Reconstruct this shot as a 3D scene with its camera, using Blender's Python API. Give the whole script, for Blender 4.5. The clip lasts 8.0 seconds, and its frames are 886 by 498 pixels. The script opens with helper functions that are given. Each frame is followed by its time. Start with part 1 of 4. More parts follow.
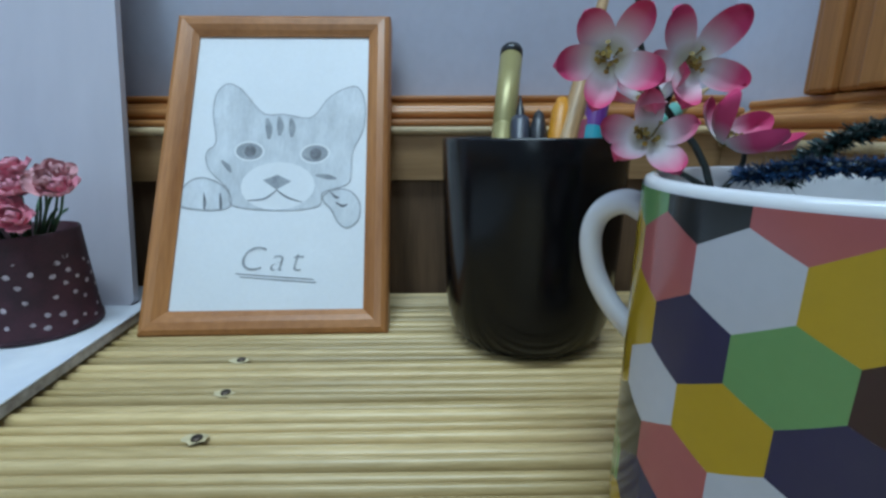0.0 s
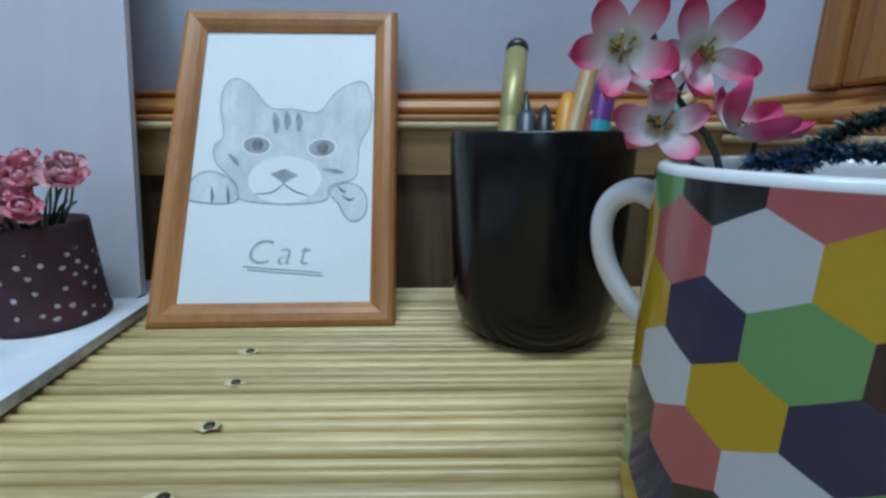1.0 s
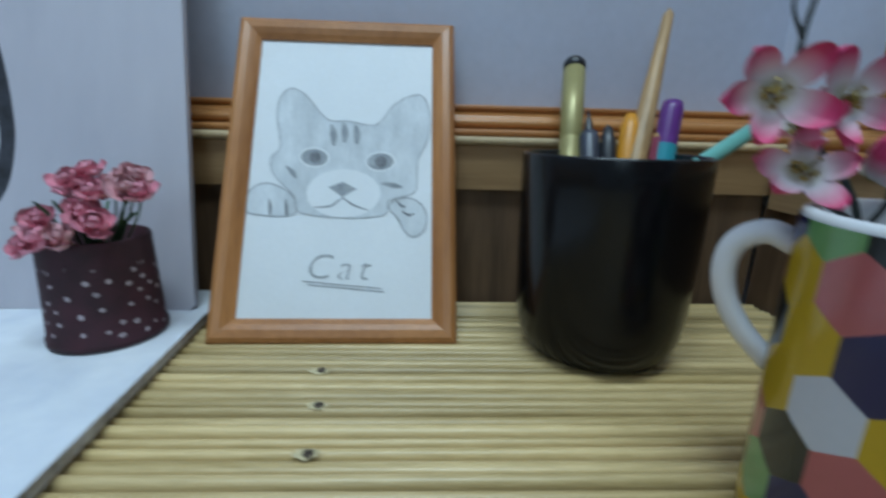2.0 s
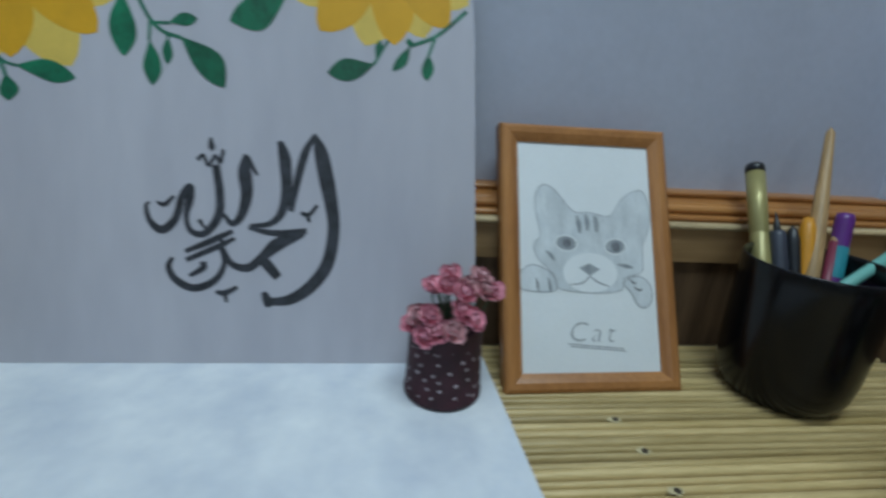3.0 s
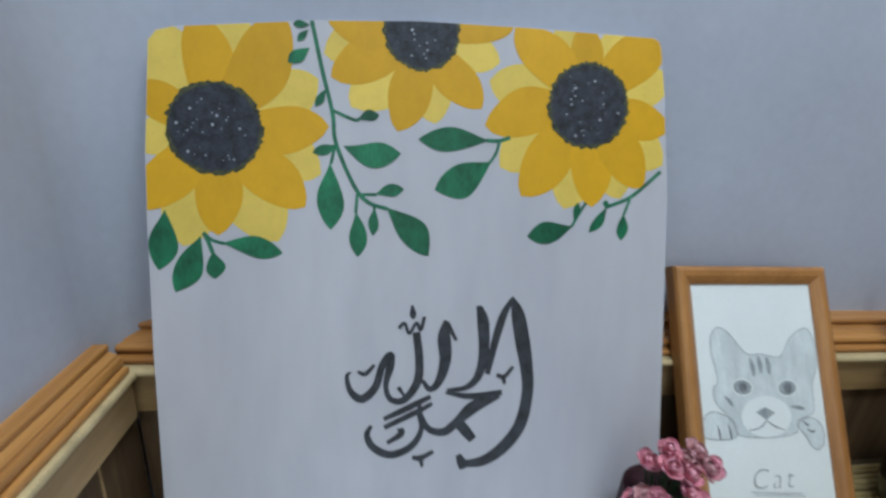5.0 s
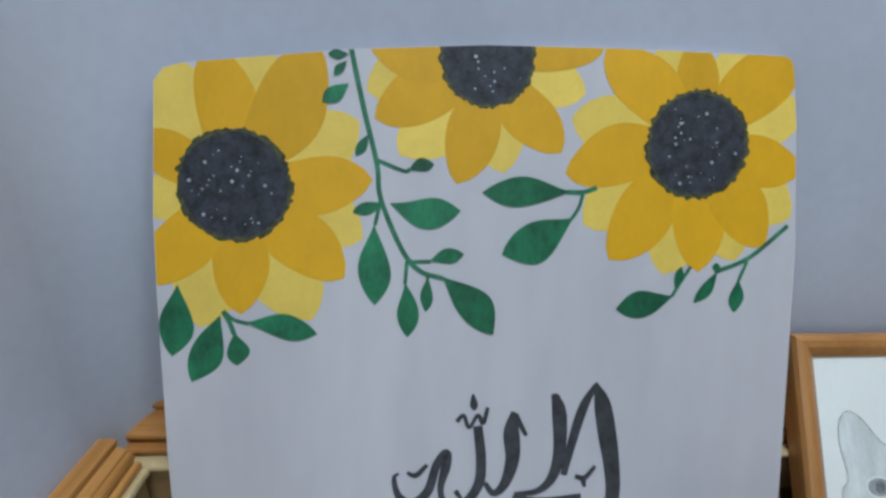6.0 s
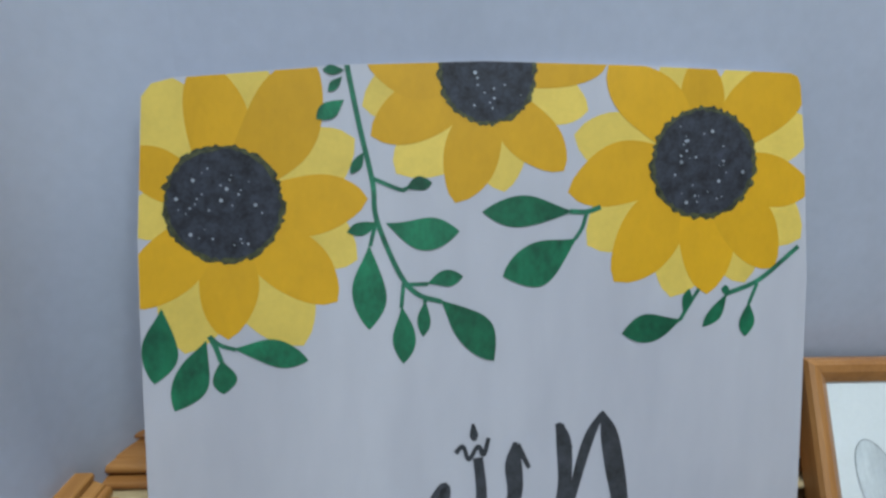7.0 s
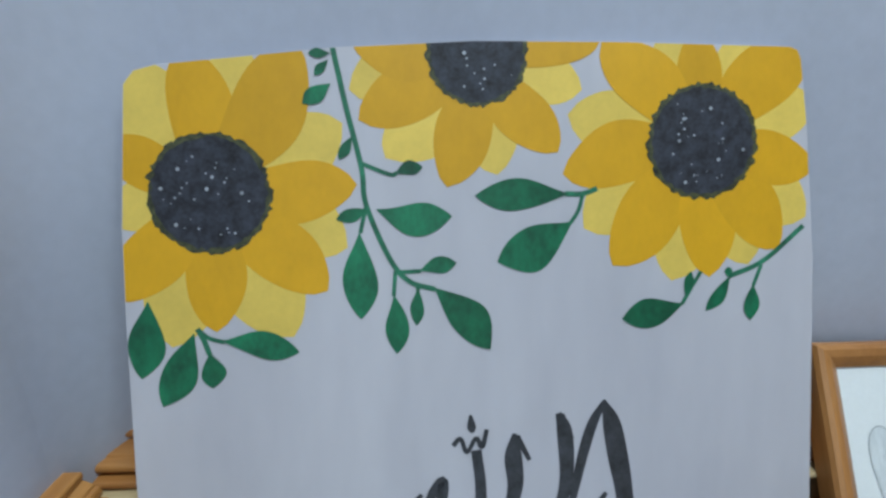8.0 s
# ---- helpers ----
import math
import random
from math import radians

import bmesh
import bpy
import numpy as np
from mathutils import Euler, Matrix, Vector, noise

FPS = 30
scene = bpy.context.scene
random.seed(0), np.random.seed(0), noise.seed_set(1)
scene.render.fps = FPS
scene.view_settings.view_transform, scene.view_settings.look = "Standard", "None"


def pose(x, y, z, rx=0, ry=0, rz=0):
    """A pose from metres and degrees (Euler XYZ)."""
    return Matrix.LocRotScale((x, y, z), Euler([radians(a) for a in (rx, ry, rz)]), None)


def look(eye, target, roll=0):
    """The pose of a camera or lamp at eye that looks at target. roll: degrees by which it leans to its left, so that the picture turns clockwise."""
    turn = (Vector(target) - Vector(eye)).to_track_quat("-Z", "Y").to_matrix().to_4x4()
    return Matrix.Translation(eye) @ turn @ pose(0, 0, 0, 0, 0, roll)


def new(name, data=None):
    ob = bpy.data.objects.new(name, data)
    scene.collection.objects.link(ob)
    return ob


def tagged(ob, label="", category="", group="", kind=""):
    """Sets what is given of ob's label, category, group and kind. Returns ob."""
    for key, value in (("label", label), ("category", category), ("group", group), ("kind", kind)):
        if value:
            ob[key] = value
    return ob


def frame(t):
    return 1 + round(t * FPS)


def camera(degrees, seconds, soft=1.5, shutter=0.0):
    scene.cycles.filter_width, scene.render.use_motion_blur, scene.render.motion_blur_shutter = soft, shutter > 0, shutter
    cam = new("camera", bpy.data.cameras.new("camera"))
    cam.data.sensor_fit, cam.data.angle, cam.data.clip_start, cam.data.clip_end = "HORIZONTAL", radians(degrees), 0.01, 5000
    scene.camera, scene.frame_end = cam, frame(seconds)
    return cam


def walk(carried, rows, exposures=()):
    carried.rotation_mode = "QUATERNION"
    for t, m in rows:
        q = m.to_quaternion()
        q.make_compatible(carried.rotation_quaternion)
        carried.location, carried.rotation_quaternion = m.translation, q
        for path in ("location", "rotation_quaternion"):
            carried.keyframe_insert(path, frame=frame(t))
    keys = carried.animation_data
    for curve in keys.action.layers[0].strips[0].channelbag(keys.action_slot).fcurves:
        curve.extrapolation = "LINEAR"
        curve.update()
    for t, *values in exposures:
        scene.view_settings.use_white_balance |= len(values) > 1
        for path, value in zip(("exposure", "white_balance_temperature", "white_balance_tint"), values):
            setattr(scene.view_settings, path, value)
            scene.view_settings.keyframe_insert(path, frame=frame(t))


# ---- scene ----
# ---- camera: seconds, x, y, z, yaw, pitch, roll ----
ROWS = [
    (0.0, 0.0913, -0.2131, 0.1020, -0.77, -14.71, -0.18),
    (0.5, 0.0909, -0.2133, 0.1012, -1.11, -14.67, -0.24),
    (1.0, 0.0870, -0.2156, 0.0989, -0.95, -14.66, 0.05),
    (1.2, 0.0892, -0.2137, 0.0969, -1.30, -14.11, -0.18),
    (2.3, 0.0020, -0.2110, 0.1271, -2.22, -15.63, 2.22),
    (2.5, -0.0383, -0.2249, 0.1472, -1.32, -16.30, 2.05),
    (3.0, -0.1426, -0.2453, 0.1875, -6.82, -18.96, 3.79),
    (3.5, -0.2282, -0.2478, 0.2216, -8.17, -20.83, 5.11),
    (4.0, -0.2675, -0.2566, 0.2654, -8.44, -17.06, 3.57),
    (4.2, -0.2715, -0.2556, 0.2675, -8.58, -15.74, 3.98),
    (5.3, -0.2880, -0.1660, 0.2834, -8.19, -19.33, 3.40),
    (5.5, -0.2921, -0.1536, 0.2869, -6.47, -18.69, 2.96),
    (6.0, -0.2968, -0.1260, 0.3019, -5.02, -20.08, 2.67),
    (6.5, -0.2988, -0.1153, 0.3057, -4.70, -19.48, 2.82),
    (7.0, -0.2963, -0.1165, 0.3012, -5.22, -17.99, 2.72),
    (7.5, -0.2921, -0.1120, 0.2939, -3.74, -18.13, 1.28),
    (8.0, -0.2904, -0.1140, 0.2915, -4.66, -17.47, 1.36),
]
cam = camera(89.56, 8.0, soft=2.7, shutter=0.5)
walk(cam, [(t, pose(x, y, z, 90 + p, 0, w) @ pose(0, 0, 0, 0, 0, r)) for t, x, y, z, w, p, r in ROWS],
     exposures=[(0.0, -0.27, 5450, 8), (1.2, -0.27, 5450, 8), (2.5, -0.60, 5700, 6), (3.5, -0.82, 6100, 8), (4.2, -0.48, 6150, 9), (5.5, -0.30, 6450, 12), (8.0, -0.24, 6200, 10)])

# ---- light: a dim room, an unseen ceiling tube and an added fill by the west wall ----
world = bpy.data.worlds.new("room_air")
scene.world = world
world.use_nodes = True
world.node_tree.nodes["Background"].inputs[0].default_value = (0.8, 0.9, 1, 1)
world.node_tree.nodes["Background"].inputs[1].default_value = 0.05


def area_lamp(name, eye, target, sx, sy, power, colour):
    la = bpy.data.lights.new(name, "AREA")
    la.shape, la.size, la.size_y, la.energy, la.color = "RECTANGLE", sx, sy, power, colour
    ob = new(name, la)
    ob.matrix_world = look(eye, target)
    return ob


# added fill with no window behind it, brightens the east wall and post
area_lamp("west_fill", (-0.43, -1.55, 0.80), (0.25, 0, 0.15), 0.9, 0.9, 7.0, (0.80, 0.97, 1.0))
area_lamp("tube_light", (-0.14, -0.40, 1.62), (-0.14, -0.40, 0), 1.2, 0.30, 28.5, (0.86, 1.0, 1.0))


# ---- materials ----
def mat(name, colour, rough=0.5, metal=0.0, vary=0.12, scale=30.0, grain=None, fine=400.0, bump=0.1, dark=None, spec=0.5,
        tone=0.0, island=False, dist=0.0006):
    """Two scales of variation, optional stretched grain (x, y, z), random tone for each object or island, fine relief."""
    m = bpy.data.materials.new(name)
    m.use_nodes = True
    nt = m.node_tree
    ns, ln = nt.nodes, nt.links
    b = ns["Principled BSDF"]
    b.inputs["Roughness"].default_value, b.inputs["Metallic"].default_value = rough, metal
    b.inputs["Specular IOR Level"].default_value = spec
    co = ns.new("ShaderNodeTexCoord")
    mp = ns.new("ShaderNodeMapping")
    ln.new(co.outputs["Object"], mp.inputs["Vector"])
    mp.inputs["Scale"].default_value = grain or (1, 1, 1)
    big = ns.new("ShaderNodeTexNoise")
    big.inputs["Scale"].default_value, big.inputs["Detail"].default_value = scale, 4
    small = ns.new("ShaderNodeTexNoise")
    small.inputs["Scale"].default_value, small.inputs["Detail"].default_value = fine, 3
    ln.new(mp.outputs[0], big.inputs["Vector"])
    ln.new(mp.outputs[0], small.inputs["Vector"])
    if tone:
        src = ns.new("ShaderNodeNewGeometry").outputs["Random Per Island"] if island else ns.new("ShaderNodeObjectInfo").outputs["Random"]
        off = ns.new("ShaderNodeVectorMath")
        off.operation = "SCALE"
        off.inputs[0].default_value = (7, 5, 3)
        ln.new(src, off.inputs["Scale"])
        ln.new(off.outputs[0], mp.inputs["Location"])
    ramp = ns.new("ShaderNodeValToRGB")
    d = dark or tuple(c * (1 - 2.2 * vary) for c in colour)
    l = tuple(min(1, c * (1 + vary)) for c in colour)
    ramp.color_ramp.elements[0].color, ramp.color_ramp.elements[0].position = (*d, 1), 0.3
    ramp.color_ramp.elements[1].color, ramp.color_ramp.elements[1].position = (*l, 1), 0.7
    mixn = ns.new("ShaderNodeMath")
    mixn.operation = "MULTIPLY_ADD"
    mixn.inputs[1].default_value = 0.3
    ln.new(small.outputs[0], mixn.inputs[0])
    sub = ns.new("ShaderNodeMath")
    sub.operation = "MULTIPLY_ADD"
    sub.inputs[1].default_value, sub.inputs[2].default_value = 0.7, 0.0
    ln.new(big.outputs[0], sub.inputs[0])
    ln.new(sub.outputs[0], mixn.inputs[2])
    ln.new(mixn.outputs[0], ramp.inputs[0])
    last = ramp.outputs[0]
    if tone:
        hsv = ns.new("ShaderNodeHueSaturation")
        mul = ns.new("ShaderNodeMath")
        mul.operation = "MULTIPLY_ADD"
        mul.inputs[1].default_value, mul.inputs[2].default_value = tone, 1 - tone / 2
        ln.new(src, mul.inputs[0])
        ln.new(mul.outputs[0], hsv.inputs["Value"])
        ln.new(last, hsv.inputs["Color"])
        last = hsv.outputs[0]
    ln.new(last, b.inputs["Base Color"])
    if bump:
        bp = ns.new("ShaderNodeBump")
        bp.inputs["Strength"].default_value, bp.inputs["Distance"].default_value = bump, dist
        ln.new(mixn.outputs[0], bp.inputs["Height"])
        ln.new(bp.outputs[0], b.inputs["Normal"])
    return m


M_WALL = mat("lavender_wall_paint", (0.505, 0.525, 0.625), 0.75, vary=0.05, scale=9, fine=160, bump=0.25)
M_WALL_PALE = mat("pale_room_paint", (0.60, 0.64, 0.70), 0.8, vary=0.05, scale=4, fine=120)
M_BAMBOO = mat("varnished_bamboo", (0.62, 0.475, 0.235), 0.34, vary=0.16, scale=22, grain=(0.25, 3, 3), fine=260, bump=0.2, dark=(0.33, 0.235, 0.085), tone=0.42)
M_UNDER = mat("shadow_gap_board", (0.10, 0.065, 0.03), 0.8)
M_RAIL = mat("orange_varnished_pine", (0.52, 0.245, 0.075), 0.36, vary=0.15, scale=30, grain=(0.12, 4, 4), fine=300, bump=0.15, dark=(0.26, 0.095, 0.022))
M_RAIL_Y = mat("orange_varnished_pine_along", (0.55, 0.27, 0.085), 0.36, vary=0.15, scale=30, grain=(4, 0.12, 4), fine=300, bump=0.15, dark=(0.33, 0.13, 0.03))
M_POST = mat("orange_varnished_pine_upright", (0.50, 0.24, 0.07), 0.4, vary=0.18, scale=30, grain=(4, 4, 0.12), fine=300, bump=0.15, dark=(0.27, 0.10, 0.022))
M_LIP = mat("pale_bamboo_lip", (0.62, 0.47, 0.26), 0.5, vary=0.2, scale=40, grain=(0.4, 2, 2))
M_APRON = mat("raw_pine_board", (0.40, 0.25, 0.115), 0.55, vary=0.14, scale=24, grain=(0.15, 3, 3), fine=200, dark=(0.26, 0.15, 0.06))
M_APRON_Y = mat("raw_pine_board_along", (0.43, 0.28, 0.14), 0.55, vary=0.14, scale=24, grain=(3, 0.15, 3), fine=200, dark=(0.28, 0.17, 0.07))
M_PLY = mat("brown_plywood", (0.16, 0.095, 0.05), 0.6, vary=0.25, scale=30, grain=(3, 3, 0.2), fine=200)
M_FRAME = mat("honey_stained_wood", (0.47, 0.215, 0.068), 0.36, vary=0.13, scale=35, grain=(0.6, 0.6, 0.6), fine=420, bump=0.12, dark=(0.27, 0.105, 0.028))
M_FRAME_U = mat("honey_stained_wood_upright", (0.48, 0.22, 0.070), 0.36, vary=0.13, scale=40, grain=(3, 3, 0.2), fine=420, bump=0.12, dark=(0.27, 0.105, 0.028))
M_PAPER = mat("white_drawing_paper", (0.80, 0.82, 0.83), 0.6, vary=0.03, scale=14, fine=500, bump=0.05)
M_GRAPHITE = mat("graphite_line", (0.20, 0.21, 0.23), 0.6, vary=0.3, scale=300, fine=900)
M_GRAPHITE_PALE = mat("graphite_pale_line", (0.42, 0.44, 0.46), 0.6, vary=0.2, scale=300, fine=900)
M_SHADE = mat("graphite_shading", (0.68, 0.71, 0.73), 0.65, vary=0.10, scale=90, grain=(1, 1, 0.4), fine=700, dark=(0.50, 0.53, 0.55))
M_SHADE_DARK = mat("graphite_dark_shading", (0.36, 0.38, 0.40), 0.65, vary=0.2, scale=150, fine=700, dark=(0.20, 0.22, 0.24))
M_BOARD = mat("whitewashed_board", (0.575, 0.555, 0.605), 0.6, vary=0.04, scale=8, grain=(1.5, 1, 0.45), fine=40, bump=0.2, dark=(0.465, 0.45, 0.505))
M_YELLOW = mat("golden_yellow_paint", (0.72, 0.375, 0.006), 0.5, vary=0.045, scale=70, grain=(1, 1, 0.6), fine=400, bump=0.25, tone=0.16)
M_PALE_Y = mat("pale_yellow_paint", (0.82, 0.58, 0.11), 0.5, vary=0.05, scale=70, fine=400, bump=0.2, tone=0.14)
M_GREEN = mat("emerald_paint", (0.012, 0.165, 0.075), 0.45, vary=0.35, scale=75, grain=(1, 1, 0.7), fine=400, bump=0.25, tone=0.5, dark=(0.005, 0.06, 0.03))
M_STEM = mat("green_stem_paint", (0.03, 0.20, 0.11), 0.5, vary=0.3, scale=120)
M_DISC = mat("charcoal_seed_paint", (0.035, 0.038, 0.055), 0.65, vary=0.5, scale=160, fine=600, bump=0.4)
M_DISC_RIM = mat("olive_dabbed_paint", (0.075, 0.080, 0.032), 0.6, vary=0.4, scale=200)
M_SPECK = mat("white_paint_speck", (0.42, 0.45, 0.50), 0.5, vary=0.3, scale=300)
M_INK = mat("charcoal_brush_paint", (0.045, 0.047, 0.058), 0.5, vary=0.35, scale=120, fine=500, bump=0.2)
M_MARBLE = mat("white_marble_laminate", (0.85, 0.87, 0.89), 0.25, vary=0.01, scale=24, fine=70, bump=0.0, dark=(0.60, 0.64, 0.72))
M_CHIP = mat("chipped_grey_edge", (0.50, 0.49, 0.48), 0.7, vary=0.4, scale=90, bump=0.5, dark=(0.20, 0.18, 0.17))
M_BLACK = mat("black_glazed_ceramic", (0.006, 0.006, 0.007), 0.20, vary=0.1, scale=20, bump=0.0, spec=0.3)
M_CERAMIC = mat("white_glazed_ceramic", (0.72, 0.72, 0.73), 0.14, vary=0.02, scale=20, bump=0.0)
M_FABRIC = mat("maroon_fabric", (0.050, 0.012, 0.020), 0.7, vary=0.3, scale=80, fine=900, bump=0.5, dark=(0.022, 0.007, 0.010))
M_DOT = mat("off_white_dot", (0.50, 0.42, 0.44), 0.7, vary=0.25, scale=400)
M_PINK = mat("rose_petal_cloth", (0.76, 0.35, 0.42), 0.6, vary=0.2, scale=120, fine=500, bump=0.3, tone=0.35, dark=(0.60, 0.19, 0.27))
M_PINK_PALE = mat("pale_pink_petal", (0.74, 0.40, 0.43), 0.6, vary=0.2, scale=120, tone=0.3)
M_LEAFY = mat("plastic_stem_green", (0.05, 0.12, 0.05), 0.45, vary=0.3, scale=120)
M_STALK = mat("dark_stalk", (0.025, 0.035, 0.03), 0.5, vary=0.3, scale=120)
M_STAMEN = mat("yellow_stamen", (0.32, 0.22, 0.03), 0.6, vary=0.4, scale=600)
M_NAIL = mat("rusty_nail_head", (0.07, 0.05, 0.035), 0.5, metal=0.5, vary=0.4, scale=400)
M_SCUFF = mat("pale_scuffed_bamboo", (0.61, 0.51, 0.29), 0.5, vary=0.15, scale=120)
M_GOLD = mat("olive_gold_lacquer", (0.38, 0.33, 0.13), 0.36, metal=0.25, vary=0.06, scale=60)
M_DARK = mat("black_plastic", (0.018, 0.019, 0.022), 0.35, vary=0.2, scale=80)
M_SLATE = mat("slate_plastic", (0.045, 0.05, 0.07), 0.35, vary=0.15, scale=80)
M_WOODSTICK = mat("pale_brush_wood", (0.48, 0.30, 0.13), 0.45, vary=0.2, scale=120, grain=(3, 3, 0.3))
M_ORANGE = mat("orange_yellow_plastic", (0.70, 0.30, 0.015), 0.4, vary=0.08, scale=60)
M_PURPLE = mat("purple_plastic", (0.13, 0.03, 0.22), 0.3, vary=0.1, scale=60)
M_TEAL = mat("mint_pencil_lacquer", (0.20, 0.48, 0.42), 0.35, vary=0.06, scale=60)
M_TEAL_D = mat("turquoise_print", (0.05, 0.30, 0.36), 0.35, vary=0.06, scale=60)
M_WINE = mat("wine_pencil_lacquer", (0.20, 0.03, 0.06), 0.4, vary=0.1, scale=60)
M_TINSEL = mat("dark_tinsel", (0.02, 0.045, 0.045), 0.3, metal=0.3, vary=0.6, scale=400, tone=0.6, island=True)
M_TINSEL_B = mat("blue_tinsel", (0.025, 0.06, 0.14), 0.3, metal=0.3, vary=0.6, scale=400, tone=0.6, island=True)
# east wall colour raised paler and bluer to stand for light falling on it
M_WALL_EAST_LIT = mat("lit_east_wall_paint", (0.66, 0.70, 0.80), 0.7, vary=0.04, scale=9, fine=160, bump=0.2)
M_FLOOR = mat("grey_room_floor", (0.25, 0.23, 0.21), 0.6, vary=0.1, scale=3)
# print colours darkened, the shade over this mug is part of them
HEX_SHADED = {"w": (0.50, 0.51, 0.56), "g": (0.15, 0.30, 0.11), "y": (0.45, 0.30, 0.015), "p": (0.38, 0.11, 0.11),
               "n": (0.022, 0.022, 0.075), "k": (0.022, 0.024, 0.024), "m": (0.030, 0.010, 0.016)}
M_HEX = {k: mat("glazed_shaded_print_" + k, c, 0.16, vary=0.03, scale=30, bump=0.0) for k, c in HEX_SHADED.items()}


def petal_cloth():
    """White silk petal that turns pink towards its tip, by distance from the flower's heart."""
    m = mat("white_to_pink_silk", (0.7, 0.6, 0.62), 0.55, vary=0.1, scale=150, bump=0.2)
    ns, ln = m.node_tree.nodes, m.node_tree.links
    b = ns["Principled BSDF"]
    co = ns.new("ShaderNodeTexCoord")
    le = ns.new("ShaderNodeVectorMath")
    le.operation = "LENGTH"
    ln.new(co.outputs["Object"], le.inputs[0])
    r = ns.new("ShaderNodeValToRGB")
    e = r.color_ramp.elements
    e[0].position, e[0].color = 0.18, (0.50, 0.48, 0.36, 1)
    e[1].position, e[1].color = 0.84, (0.58, 0.045, 0.16, 1)
    for p, c in ((0.36, (0.66, 0.60, 0.62, 1)), (0.60, (0.62, 0.30, 0.38, 1))):
        n = e.new(p)
        n.color = c
    sc = ns.new("ShaderNodeMath")
    sc.operation = "MULTIPLY"
    sc.inputs[1].default_value = 70
    ln.new(le.outputs["Value"], sc.inputs[0])
    ln.new(sc.outputs[0], r.inputs[0])
    ln.new(r.outputs[0], b.inputs["Base Color"])
    return m


M_SILK = petal_cloth()


# ---- mesh helpers ----
def part(name, bm, material, parent=None, label="", smooth=False, m=None):
    me = bpy.data.meshes.new(name)
    if smooth:
        for f in bm.faces:
            f.smooth = True
    bm.to_mesh(me)
    bm.free()
    for x in (material if isinstance(material, (list, tuple)) else [material]):
        me.materials.append(x)
    ob = new(name, me)
    if parent:
        ob.parent = parent
    if m is not None:
        ob.matrix_basis = m
    if label:
        ob["label"] = label
    return ob


def thing(name, m, label, category, group="", kind=""):
    return_ob = new(name)
    return_ob.matrix_basis = m
    return tagged(return_ob, label, category, group, kind)


def box(lo, hi, bevel=0.0, seg=2):
    bm = bmesh.new()
    bmesh.ops.create_cube(bm, size=1)
    for v in bm.verts:
        v.co = Vector([lo[i] + (hi[i] - lo[i]) * (v.co[i] + .5) for i in range(3)])
    if bevel:
        bmesh.ops.bevel(bm, geom=bm.edges[:], offset=bevel, segments=seg, affect="EDGES", profile=0.5)
    return bm


def lathe(profile, seg=48, closed=False):
    """Profile of (radius, z) turned about z; radius 0 ends in a point."""
    bm = bmesh.new()
    rings = []
    for r, z in profile:
        if r <= 1e-7:
            rings.append([bm.verts.new((0, 0, z))])
        else:
            rings.append([bm.verts.new((r * math.cos(2 * math.pi * k / seg), r * math.sin(2 * math.pi * k / seg), z)) for k in range(seg)])
    for a, b in zip(rings, rings[1:] + (rings[:1] if closed else [])):
        for k in range(seg):
            q = [a[k % len(a)], a[(k + 1) % len(a)], b[(k + 1) % len(b)], b[k % len(b)]]
            q = list(dict.fromkeys(q))
            if len(q) > 2:
                bm.faces.new(q)
    bmesh.ops.recalc_face_normals(bm, faces=bm.faces[:])
    return bm


def smooth_line(pts, n=6):
    """Catmull-Rom through points of any dimension."""
    pts = [Vector(p) for p in pts]
    if len(pts) < 3:
        return pts
    ext = [pts[0] * 2 - pts[1]] + pts + [pts[-1] * 2 - pts[-2]]
    out = []
    for i in range(1, len(ext) - 2):
        a, b, c, d = ext[i - 1:i + 3]
        for k in range(n):
            t = k / n
            out.append(0.5 * (2 * b + (c - a) * t + (2 * a - 5 * b + 4 * c - d) * t * t + (3 * b - a - 3 * c + d) * t ** 3))
    out.append(pts[-1])
    return out


def tube(points, radii, seg=10, bm=None, flat=1.0):
    bm = bm or bmesh.new()
    pts = [Vector(p) for p in points]
    if not isinstance(radii, (list, tuple)):
        radii = [radii] * len(pts)
    rings, side = [], None
    for i, p in enumerate(pts):
        d = (pts[min(i + 1, len(pts) - 1)] - pts[max(i - 1, 0)]).normalized()
        if side is None:
            side = d.orthogonal().normalized()
        side = (side - d * side.dot(d)).normalized()
        up = d.cross(side)
        rings.append([bm.verts.new(p + radii[i] * (math.cos(2 * math.pi * k / seg) * side + flat * math.sin(2 * math.pi * k / seg) * up)) for k in range(seg)])
    for a, b in zip(rings, rings[1:]):
        for k in range(seg):
            bm.faces.new((a[k], a[(k + 1) % seg], b[(k + 1) % seg], b[k]))
    bm.faces.new(rings[0][::-1])
    bm.faces.new(rings[-1])
    return bm


def sweep(profile, a, b, to3):
    """A closed profile (p, q) swept from a to b along an axis; to3 lays (p, q, s) into space."""
    bm = bmesh.new()
    ra = [bm.verts.new(to3(p, q, a)) for p, q in profile]
    rb = [bm.verts.new(to3(p, q, b)) for p, q in profile]
    n = len(profile)
    for k in range(n):
        bm.faces.new((ra[k], ra[(k + 1) % n], rb[(k + 1) % n], rb[k]))
    bm.faces.new(ra[::-1])
    bm.faces.new(rb)
    bmesh.ops.recalc_face_normals(bm, faces=bm.faces[:])
    return bm


